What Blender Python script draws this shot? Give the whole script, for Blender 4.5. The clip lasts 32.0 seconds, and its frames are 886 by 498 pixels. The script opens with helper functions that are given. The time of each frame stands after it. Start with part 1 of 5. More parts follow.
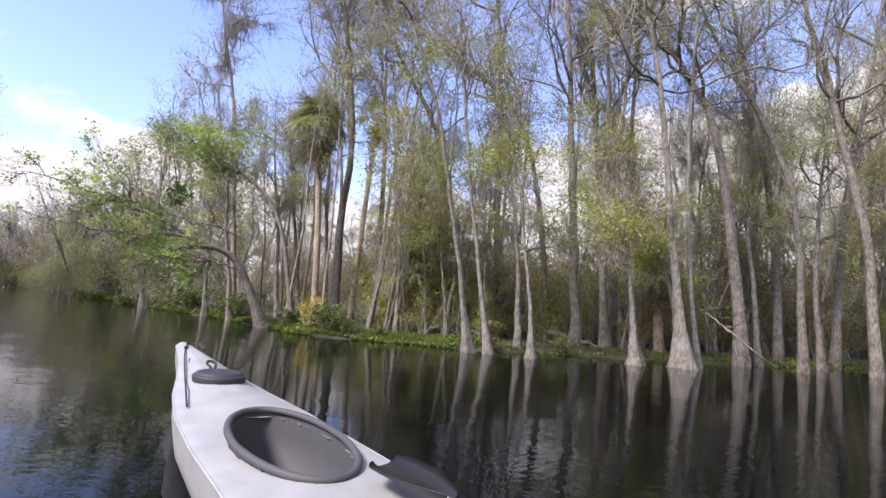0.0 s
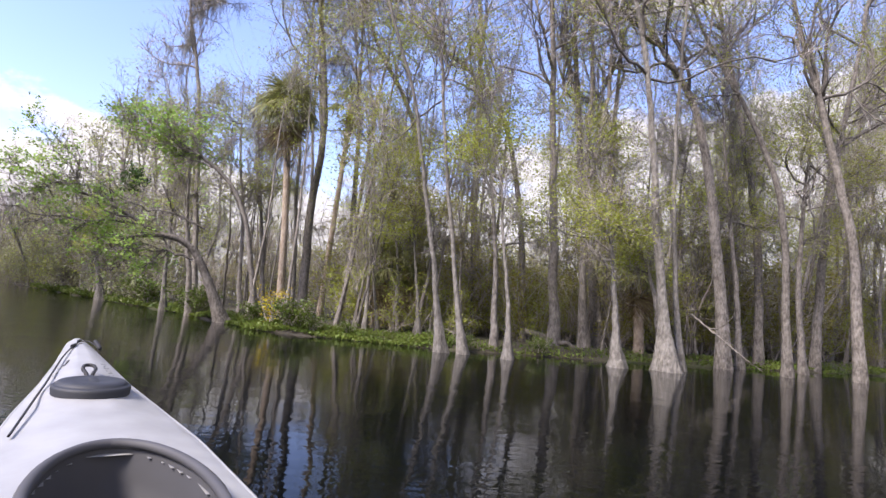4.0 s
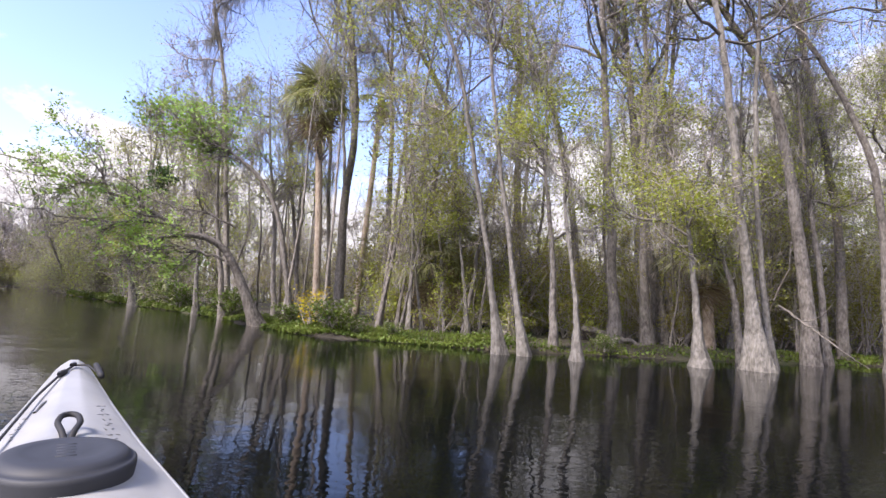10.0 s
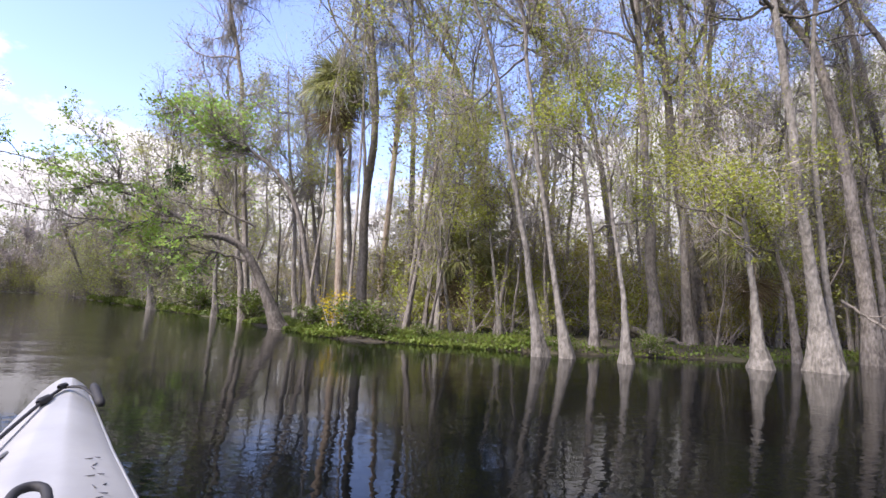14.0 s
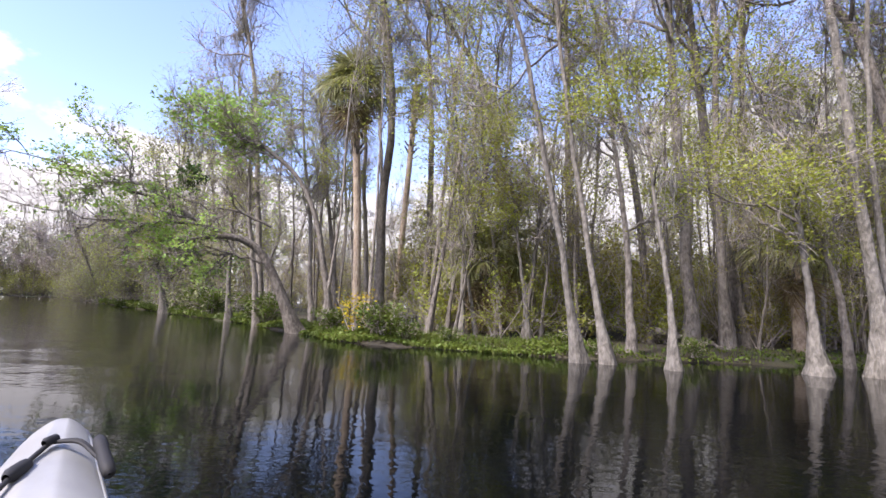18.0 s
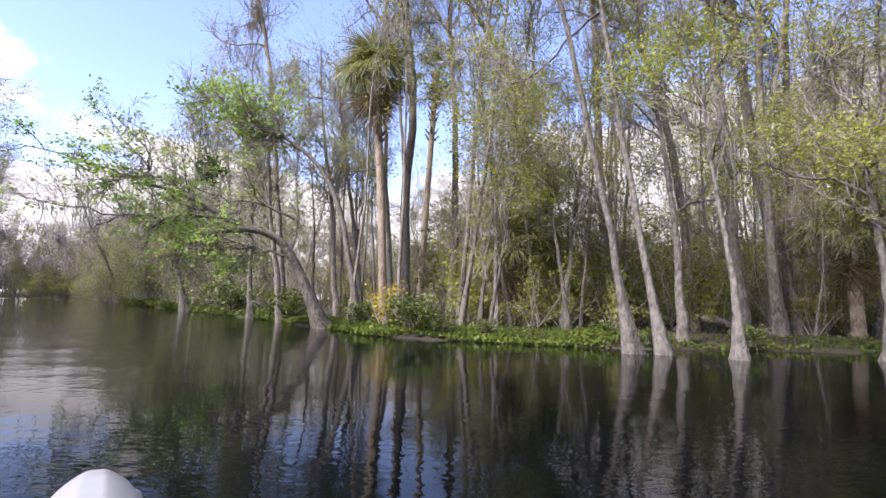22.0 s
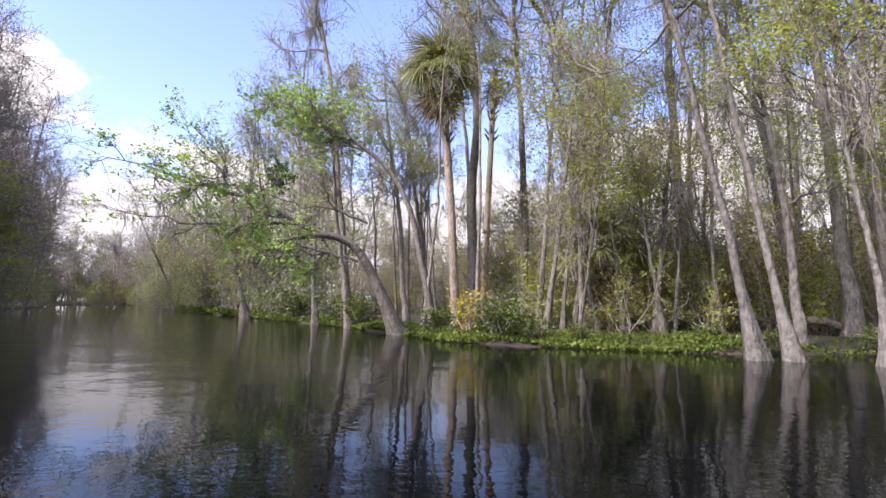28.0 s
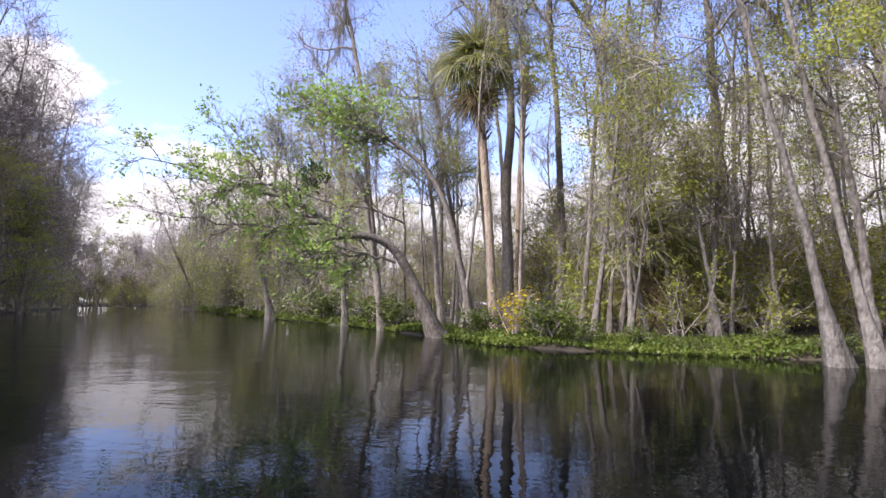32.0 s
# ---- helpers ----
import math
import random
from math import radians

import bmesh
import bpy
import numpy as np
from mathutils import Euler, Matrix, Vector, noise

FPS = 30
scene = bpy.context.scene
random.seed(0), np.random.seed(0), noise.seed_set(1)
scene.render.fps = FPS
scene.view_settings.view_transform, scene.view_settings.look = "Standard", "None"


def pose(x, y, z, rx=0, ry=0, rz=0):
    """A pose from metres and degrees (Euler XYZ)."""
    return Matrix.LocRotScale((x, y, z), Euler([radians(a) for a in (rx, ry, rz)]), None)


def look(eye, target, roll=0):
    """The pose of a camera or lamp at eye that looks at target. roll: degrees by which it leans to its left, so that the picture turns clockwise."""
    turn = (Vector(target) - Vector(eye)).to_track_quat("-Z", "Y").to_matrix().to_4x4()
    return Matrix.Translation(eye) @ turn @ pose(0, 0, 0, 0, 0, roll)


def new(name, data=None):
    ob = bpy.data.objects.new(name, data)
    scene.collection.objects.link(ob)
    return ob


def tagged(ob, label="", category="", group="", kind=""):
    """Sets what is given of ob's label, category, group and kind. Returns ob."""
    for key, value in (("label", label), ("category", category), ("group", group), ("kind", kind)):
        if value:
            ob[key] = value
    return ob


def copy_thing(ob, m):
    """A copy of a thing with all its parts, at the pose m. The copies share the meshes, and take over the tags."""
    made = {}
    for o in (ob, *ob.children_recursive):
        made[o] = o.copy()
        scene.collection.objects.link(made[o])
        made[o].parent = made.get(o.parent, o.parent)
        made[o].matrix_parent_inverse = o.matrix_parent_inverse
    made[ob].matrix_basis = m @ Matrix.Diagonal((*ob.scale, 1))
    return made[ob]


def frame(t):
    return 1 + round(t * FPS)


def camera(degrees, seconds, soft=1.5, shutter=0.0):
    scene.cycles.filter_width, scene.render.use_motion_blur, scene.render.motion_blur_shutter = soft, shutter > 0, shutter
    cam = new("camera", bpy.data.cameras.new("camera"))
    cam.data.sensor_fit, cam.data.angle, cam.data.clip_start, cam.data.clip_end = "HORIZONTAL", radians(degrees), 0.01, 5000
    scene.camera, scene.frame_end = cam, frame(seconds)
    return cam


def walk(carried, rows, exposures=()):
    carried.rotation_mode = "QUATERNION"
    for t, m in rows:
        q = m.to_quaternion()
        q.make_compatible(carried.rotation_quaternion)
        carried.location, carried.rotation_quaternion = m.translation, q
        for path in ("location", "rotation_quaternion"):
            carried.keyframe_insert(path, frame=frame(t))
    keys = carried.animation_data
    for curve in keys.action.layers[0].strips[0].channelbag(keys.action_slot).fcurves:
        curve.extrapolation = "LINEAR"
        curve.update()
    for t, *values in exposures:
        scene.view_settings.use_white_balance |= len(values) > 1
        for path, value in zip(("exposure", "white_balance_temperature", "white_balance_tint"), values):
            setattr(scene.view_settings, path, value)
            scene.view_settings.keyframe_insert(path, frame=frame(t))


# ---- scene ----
EXPOSURES = ((0.0, 2.68, 6500, 17), (9.0, 2.86, 6500, 17), (20.0, 2.86, 6500, 17), (32.0, 2.80, 6500, 18))
cam = camera(79.0, 32.0, 1.5)
ROWS = [
    (0, -0.000, 0.000, 0.840, -0.00, 6.81, -4.14),
    (0.5, 0.029, 0.117, 0.824, -0.27, 6.63, -3.94),
    (1, 0.047, 0.226, 0.823, -0.54, 6.97, -4.42),
    (1.5, 0.048, 0.331, 0.812, -0.70, 6.38, -3.64),
    (2, 0.060, 0.431, 0.819, -1.04, 6.52, -3.95),
    (2.5, 0.080, 0.535, 0.816, -1.70, 6.74, -4.40),
    (3, 0.102, 0.644, 0.818, -2.38, 6.72, -4.64),
    (3.5, 0.101, 0.747, 0.821, -2.69, 6.86, -4.99),
    (5.5, -0.036, 1.117, 0.784, -2.20, 6.57, -4.40),
    (6, -0.055, 1.224, 0.789, -2.46, 6.39, -4.34),
    (6.5, -0.085, 1.328, 0.794, -2.49, 6.58, -4.64),
    (7, -0.147, 1.423, 0.763, -1.86, 5.85, -3.31),
    (7.5, -0.225, 1.517, 0.790, -1.12, 6.36, -3.93),
    (8, -0.271, 1.615, 0.817, -0.82, 6.92, -4.66),
    (8.5, -0.293, 1.726, 0.809, -0.99, 7.08, -4.91),
    (9, -0.323, 1.838, 0.805, -0.84, 6.56, -4.24),
    (9.5, -0.378, 1.938, 0.803, -0.42, 6.77, -4.37),
    (10, -0.446, 2.025, 0.783, 0.26, 6.39, -3.55),
    (10.5, -0.500, 2.111, 0.779, 0.70, 6.30, -3.30),
    (11, -0.540, 2.202, 0.798, 0.86, 7.53, -4.91),
    (11.5, -0.583, 2.298, 0.770, 0.93, 7.25, -4.49),
    (12, -0.633, 2.380, 0.755, 1.41, 6.28, -2.97),
    (12.5, -0.687, 2.460, 0.755, 1.87, 6.21, -2.66),
    (13, -0.735, 2.536, 0.748, 2.11, 6.36, -2.82),
    (13.5, -0.777, 2.624, 0.743, 1.88, 6.47, -3.01),
    (15.5, -0.941, 2.950, 0.744, 2.29, 5.94, -2.07),
    (16, -0.995, 3.018, 0.748, 2.74, 5.94, -2.00),
    (16.5, -1.043, 3.084, 0.755, 2.74, 6.78, -3.05),
    (17, -1.089, 3.169, 0.739, 2.36, 6.56, -2.84),
    (17.5, -1.141, 3.237, 0.741, 2.42, 6.59, -2.93),
    (18, -1.203, 3.293, 0.739, 2.79, 6.58, -2.68),
    (18.5, -1.271, 3.349, 0.731, 3.40, 6.16, -2.06),
    (19, -1.308, 3.429, 0.715, 3.37, 6.03, -2.02),
    (19.5, -1.325, 3.539, 0.702, 2.57, 6.71, -3.07),
    (20, -1.341, 3.663, 0.679, 1.89, 5.88, -2.22),
    (20.5, -1.378, 3.761, 0.686, 1.68, 6.09, -2.62),
    (21, -1.454, 3.817, 0.660, 2.37, 5.09, -0.94),
    (21.5, -1.554, 3.846, 0.669, 3.45, 5.28, -0.96),
    (22, -1.652, 3.868, 0.675, 4.31, 5.84, -1.52),
    (22.5, -1.750, 3.903, 0.685, 4.91, 6.13, -1.74),
    (23, -1.851, 3.940, 0.702, 5.84, 6.46, -2.06),
    (23.5, -1.962, 3.949, 0.678, 6.92, 5.08, 0.07),
    (24, -2.071, 3.931, 0.684, 8.31, 4.81, 0.71),
    (24.5, -2.158, 3.924, 0.694, 9.16, 5.27, 0.25),
    (25, -2.220, 3.950, 0.702, 9.54, 5.71, -0.18),
    (25.5, -2.275, 4.003, 0.696, 9.50, 5.86, -0.47),
    (26, -2.330, 4.048, 0.700, 9.67, 6.09, -0.80),
    (26.5, -2.398, 4.080, 0.683, 9.95, 5.64, 0.01),
    (28.5, -2.726, 4.216, 0.711, 7.93, 6.07, -1.04),
    (29, -2.808, 4.242, 0.711, 7.64, 5.88, -0.87),
    (29.5, -2.896, 4.248, 0.723, 8.22, 4.42, 1.22),
    (30, -2.980, 4.237, 0.729, 8.82, 5.49, -0.01),
    (30.5, -3.065, 4.250, 0.721, 8.90, 5.56, -0.00),
    (31, -3.151, 4.308, 0.751, 8.82, 5.23, 0.07),
    (31.5, -3.230, 4.370, 0.753, 9.12, 6.15, -1.10),
    (32, -3.300, 4.433, 0.745, 9.77, 6.00, -0.62),
]
walk(cam, [(t, pose(x, y, z, 90 + pitch, roll, yaw)) for t, x, y, z, yaw, pitch, roll in ROWS], EXPOSURES)

# ---- world, sun, exposure ----
SUN_AZ, SUN_EL = 230.0, 46.0          # degrees: clockwise from +y, and above the horizon
world = bpy.data.worlds.new("sky")
scene.world = world
world.use_nodes = True
wt = world.node_tree
wt.nodes.clear()


def wnode(kind):
    return wt.nodes.new(kind)


w_out = wnode("ShaderNodeOutputWorld")
w_bg = wnode("ShaderNodeBackground")
w_sky = wnode("ShaderNodeTexSky")
w_sky.sky_type, w_sky.sun_disc = "NISHITA", False
w_sky.sun_elevation, w_sky.sun_rotation, w_sky.dust_density = radians(SUN_EL), radians(SUN_AZ), 0.3
w_tint = wnode("ShaderNodeMix")
w_tint.data_type, w_tint.blend_type = "RGBA", "MULTIPLY"
w_tint.inputs[0].default_value = 1.0
w_tint.inputs[7].default_value = (0.365, 0.345, 0.43, 1)
w_tc = wnode("ShaderNodeTexCoord")
w_map = wnode("ShaderNodeMapping")
w_map.inputs["Scale"].default_value = (1.0, 1.0, 1.7)
w_map.inputs["Location"].default_value = (0.35, 0.1, 0.55)
w_n1 = wnode("ShaderNodeTexNoise")
w_n1.inputs["Scale"].default_value = 3.4
w_n1.inputs["Detail"].default_value = 9
w_n1.inputs["Roughness"].default_value = 0.60
w_sep = wnode("ShaderNodeSeparateXYZ")
# cumulus bank: thick low down and to the east, thinning to clear blue in the north-west
w_low = wnode("ShaderNodeMapRange")
w_low.inputs["From Min"].default_value = 0.05
w_low.inputs["From Max"].default_value = 0.42
w_low.inputs["To Min"].default_value = 0.50
w_low.inputs["To Max"].default_value = -0.03
w_east = wnode("ShaderNodeMapRange")
w_east.inputs["From Min"].default_value = -0.35
w_east.inputs["From Max"].default_value = 0.55
w_east.inputs["To Min"].default_value = -0.10
w_east.inputs["To Max"].default_value = 0.18
w_add = wnode("ShaderNodeMath")
w_add2 = wnode("ShaderNodeMath")
w_ramp = wnode("ShaderNodeMapRange")
w_ramp.interpolation_type = "SMOOTHSTEP"
w_ramp.inputs["From Min"].default_value = 0.62
w_ramp.inputs["From Max"].default_value = 0.70
w_mix = wnode("ShaderNodeMix")
w_mix.data_type = "RGBA"
w_shade = wnode("ShaderNodeTexNoise")
w_shade.inputs["Scale"].default_value = 4.5
w_shade.inputs["Detail"].default_value = 6
w_ccol = wnode("ShaderNodeMix")
w_ccol.data_type = "RGBA"
w_ccol.inputs[6].default_value = (0.88, 0.865, 0.92, 1)
w_ccol.inputs[7].default_value = (1.34, 1.32, 1.32, 1)
L = wt.links.new
L(w_tc.outputs["Generated"], w_map.inputs["Vector"])
L(w_map.outputs["Vector"], w_n1.inputs["Vector"])
L(w_map.outputs["Vector"], w_shade.inputs["Vector"])
L(w_tc.outputs["Generated"], w_sep.inputs[0])
L(w_sep.outputs["Z"], w_low.inputs["Value"])
L(w_sep.outputs["X"], w_east.inputs["Value"])
L(w_n1.outputs["Fac"], w_add.inputs[0])
L(w_low.outputs["Result"], w_add.inputs[1])
L(w_add.outputs[0], w_add2.inputs[0])
L(w_east.outputs["Result"], w_add2.inputs[1])
# one tall cumulus in the north-west
w_dot = wnode("ShaderNodeVectorMath")
w_dot.operation = "DOT_PRODUCT"
w_dot.inputs[1].default_value = (-0.741, 0.586, 0.327)
w_head = wnode("ShaderNodeMapRange")
w_head.inputs["From Min"].default_value = 0.984
w_head.inputs["From Max"].default_value = 0.9985
w_head.inputs["To Max"].default_value = 0.27
w_add3 = wnode("ShaderNodeMath")
L(w_tc.outputs["Generated"], w_dot.inputs[0])
L(w_dot.outputs["Value"], w_head.inputs["Value"])
L(w_add2.outputs[0], w_add3.inputs[0])
L(w_head.outputs["Result"], w_add3.inputs[1])
# cloud added over the unseen south, behind the river, to whiten the ambient light
w_south = wnode("ShaderNodeMapRange")
w_south.inputs["From Min"].default_value = 0.1
w_south.inputs["From Max"].default_value = -0.4
w_south.inputs["To Max"].default_value = 0.16
w_add4 = wnode("ShaderNodeMath")
L(w_sep.outputs["Y"], w_south.inputs["Value"])
L(w_add3.outputs[0], w_add4.inputs[0])
L(w_south.outputs["Result"], w_add4.inputs[1])
L(w_add4.outputs[0], w_ramp.inputs["Value"])
L(w_ramp.outputs["Result"], w_mix.inputs[0])
L(w_sky.outputs["Color"], w_tint.inputs[6])
L(w_tint.outputs[2], w_mix.inputs[6])
L(w_shade.outputs["Fac"], w_ccol.inputs[0])
L(w_ccol.outputs[2], w_mix.inputs[7])
L(w_mix.outputs[2], w_bg.inputs["Color"])
w_bg.inputs["Strength"].default_value = 0.15
L(w_bg.outputs[0], w_out.inputs[0])

sun = new("sun", bpy.data.lights.new("sun", "SUN"))
sun.data.energy = 1.4
sun.data.angle = radians(15.0)
sun.data.color = (1.0, 0.93, 0.83)
az, el = radians(SUN_AZ), radians(SUN_EL)
sun_dir = Vector((math.sin(az) * math.cos(el), math.cos(az) * math.cos(el), math.sin(el)))
sun.matrix_world = look((sun_dir * 60)[:], (0, 0, 0))


# ---- materials ----
def material(name):
    m = bpy.data.materials.new(name)
    m.use_nodes = True
    nt = m.node_tree
    return m, nt, nt.nodes["Principled BSDF"], nt.links.new


def noise_node(nt, scale, detail=4, stretch=None):
    n = nt.nodes.new("ShaderNodeTexNoise")
    n.inputs["Scale"].default_value = scale
    n.inputs["Detail"].default_value = detail
    tc = nt.nodes.new("ShaderNodeTexCoord")
    mp = nt.nodes.new("ShaderNodeMapping")
    if stretch:
        mp.inputs["Scale"].default_value = stretch
    nt.links.new(tc.outputs["Object"], mp.inputs["Vector"])
    nt.links.new(mp.outputs["Vector"], n.inputs["Vector"])
    return n


def ramp_node(nt, stops):
    r = nt.nodes.new("ShaderNodeValToRGB")
    while len(r.color_ramp.elements) < len(stops):
        r.color_ramp.elements.new(0.5)
    for e, (p, c) in zip(r.color_ramp.elements, stops):
        e.position, e.color = p, (*c, 1)
    return r


def varied(nt, color_socket, spread=0.25, hue=0.0, island=False):
    """The colour with a brightness that differs from object to object, or from piece to piece."""
    h = nt.nodes.new("ShaderNodeHueSaturation")
    mr = nt.nodes.new("ShaderNodeMapRange")
    mr.inputs["To Min"].default_value, mr.inputs["To Max"].default_value = 1 - spread, 1 + spread
    if island:
        src = nt.nodes.new("ShaderNodeNewGeometry").outputs["Random Per Island"]
    else:
        src = nt.nodes.new("ShaderNodeObjectInfo").outputs["Random"]
    nt.links.new(src, mr.inputs["Value"])
    nt.links.new(mr.outputs["Result"], h.inputs["Value"])
    if hue:
        mh = nt.nodes.new("ShaderNodeMapRange")
        mh.inputs["To Min"].default_value, mh.inputs["To Max"].default_value = 0.5 - hue, 0.5 + hue
        nt.links.new(src, mh.inputs["Value"])
        nt.links.new(mh.outputs["Result"], h.inputs["Hue"])
    nt.links.new(color_socket, h.inputs["Color"])
    return h.outputs["Color"]


def bark_material(name, lo, mid, hi, scale=7.0):
    m, nt, b, link = material(name)
    big = noise_node(nt, 2.6, 5)
    fine = noise_node(nt, scale * 3.0, 9, (1.0, 1.0, 0.42))
    mix = nt.nodes.new("ShaderNodeMath")
    mix.operation = "MULTIPLY_ADD"
    mix.inputs[1].default_value = 0.45
    link(big.outputs["Fac"], mix.inputs[0])
    half = nt.nodes.new("ShaderNodeMath")
    half.operation = "MULTIPLY"
    half.inputs[1].default_value = 0.6
    link(fine.outputs["Fac"], half.inputs[0])
    link(half.outputs[0], mix.inputs[2])
    r = ramp_node(nt, ((0.33, lo), (0.50, mid), (0.67, hi)))
    link(mix.outputs[0], r.inputs["Fac"])
    spot = noise_node(nt, 11.0, 6, (1.0, 1.0, 0.7))
    edge = nt.nodes.new("ShaderNodeMapRange")
    edge.inputs["From Min"].default_value, edge.inputs["From Max"].default_value = 0.54, 0.62
    edge.inputs["To Max"].default_value = 0.32
    link(spot.outputs["Fac"], edge.inputs["Value"])
    lichen = nt.nodes.new("ShaderNodeMix")
    lichen.data_type = "RGBA"
    lichen.inputs[7].default_value = (*(min(0.6, c * 1.05) for c in hi), 1)
    link(edge.outputs["Result"], lichen.inputs[0])
    link(r.outputs["Color"], lichen.inputs[6])
    link(varied(nt, lichen.outputs[2], 0.22), b.inputs["Base Color"])
    b.inputs["Roughness"].default_value = 0.92
    b.inputs["Specular IOR Level"].default_value = 0.2
    bump = nt.nodes.new("ShaderNodeBump")
    bump.inputs["Strength"].default_value = 1.0
    bump.inputs["Distance"].default_value = 0.05
    link(fine.outputs["Fac"], bump.inputs["Height"])
    link(bump.outputs[0], b.inputs["Normal"])
    return m


PALE = bark_material("pale_bark", (0.072, 0.067, 0.060), (0.143, 0.133, 0.120), (0.235, 0.221, 0.203))
GREY = bark_material("grey_bark", (0.074, 0.067, 0.060), (0.168, 0.152, 0.137), (0.285, 0.262, 0.240))
PALMBARK = bark_material("palm_bark", (0.17, 0.13, 0.10), (0.33, 0.265, 0.21), (0.46, 0.39, 0.32))
DARK = bark_material("dark_bark", (0.050, 0.045, 0.040), (0.126, 0.113, 0.101), (0.225, 0.206, 0.188))
TWIG = bark_material("twig_bark", (0.17, 0.148, 0.135), (0.29, 0.257, 0.24), (0.43, 0.39, 0.37), 4.0)


def leaf_material(name, a, b2, trans=0.45, rough=0.5):
    m, nt, b, link = material(name)
    n = noise_node(nt, 0.9, 3)
    r = ramp_node(nt, ((0.35, a), (0.65, b2)))
    link(n.outputs["Fac"], r.inputs["Fac"])
    col = varied(nt, r.outputs["Color"], 0.35, 0.02, island=True)
    link(col, b.inputs["Base Color"])
    b.inputs["Roughness"].default_value = rough
    b.inputs["Specular IOR Level"].default_value = 0.3
    t = nt.nodes.new("ShaderNodeBsdfTranslucent")
    link(col, t.inputs["Color"])
    mx = nt.nodes.new("ShaderNodeMixShader")
    mx.inputs[0].default_value = trans
    link(b.outputs[0], mx.inputs[1])
    link(t.outputs[0], mx.inputs[2])
    link(mx.outputs[0], nt.nodes["Material Output"].inputs["Surface"])
    return m


SPRING = leaf_material("spring_leaf", (0.24, 0.268, 0.045), (0.39, 0.418, 0.085), 0.55)
FRESH = leaf_material("fresh_leaf", (0.20, 0.31, 0.065), (0.34, 0.46, 0.12), 0.5)
BANK = leaf_material("bank_leaf", (0.060, 0.088, 0.014), (0.125, 0.165, 0.028), 0.35)
OLIVE = leaf_material("olive_leaf", (0.18, 0.172, 0.036), (0.30, 0.278, 0.07), 0.55)
DEEP = leaf_material("deep_leaf", (0.035, 0.07, 0.018), (0.07, 0.12, 0.03), 0.3)
YELLOW = leaf_material("yellow_leaf", (0.36, 0.29, 0.02), (0.55, 0.43, 0.03))
BUD = leaf_material("bud_leaf", (0.22, 0.19, 0.08), (0.30, 0.27, 0.12), 0.3)
GREYBUD = leaf_material("grey_bud", (0.28, 0.245, 0.238), (0.41, 0.37, 0.362), 0.6, 0.8)
PALM = leaf_material("palm_leaf", (0.16, 0.172, 0.068), (0.29, 0.292, 0.135), 0.35, 0.4)
DEADP = leaf_material("dead_frond", (0.16, 0.12, 0.07), (0.24, 0.19, 0.11), 0.2, 0.8)
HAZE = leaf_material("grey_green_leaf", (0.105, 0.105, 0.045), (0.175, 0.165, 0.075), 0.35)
# paler grey-green for far woods, with distance haze mixed into the leaf colour
FAROFF = leaf_material("haze_paled_far_leaf", (0.20, 0.21, 0.105), (0.32, 0.32, 0.17), 0.45)
MOSS = leaf_material("spanish_moss", (0.21, 0.20, 0.175), (0.32, 0.305, 0.27), 0.25, 0.95)


def ground_material():
    m, nt, b, link = material("forest_floor")
    n1, n2 = noise_node(nt, 0.5, 5), noise_node(nt, 9, 8)
    r1 = ramp_node(nt, ((0.35, (0.024, 0.020, 0.013)), (0.5, (0.045, 0.037, 0.023)), (0.66, (0.046, 0.056, 0.018))))
    mixv = nt.nodes.new("ShaderNodeMath")
    mixv.operation = "ADD"
    sc = nt.nodes.new("ShaderNodeMath")
    sc.operation = "MULTIPLY_ADD"
    sc.inputs[1].default_value, sc.inputs[2].default_value = 0.5, -0.25
    link(n2.outputs["Fac"], sc.inputs[0])
    link(n1.outputs["Fac"], mixv.inputs[0])
    link(sc.outputs[0], mixv.inputs[1])
    link(mixv.outputs[0], r1.inputs["Fac"])
    link(r1.outputs["Color"], b.inputs["Base Color"])
    b.inputs["Roughness"].default_value = 1.0
    bump = nt.nodes.new("ShaderNodeBump")
    bump.inputs["Distance"].default_value = 0.06
    link(n2.outputs["Fac"], bump.inputs["Height"])
    link(bump.outputs[0], b.inputs["Normal"])
    return m


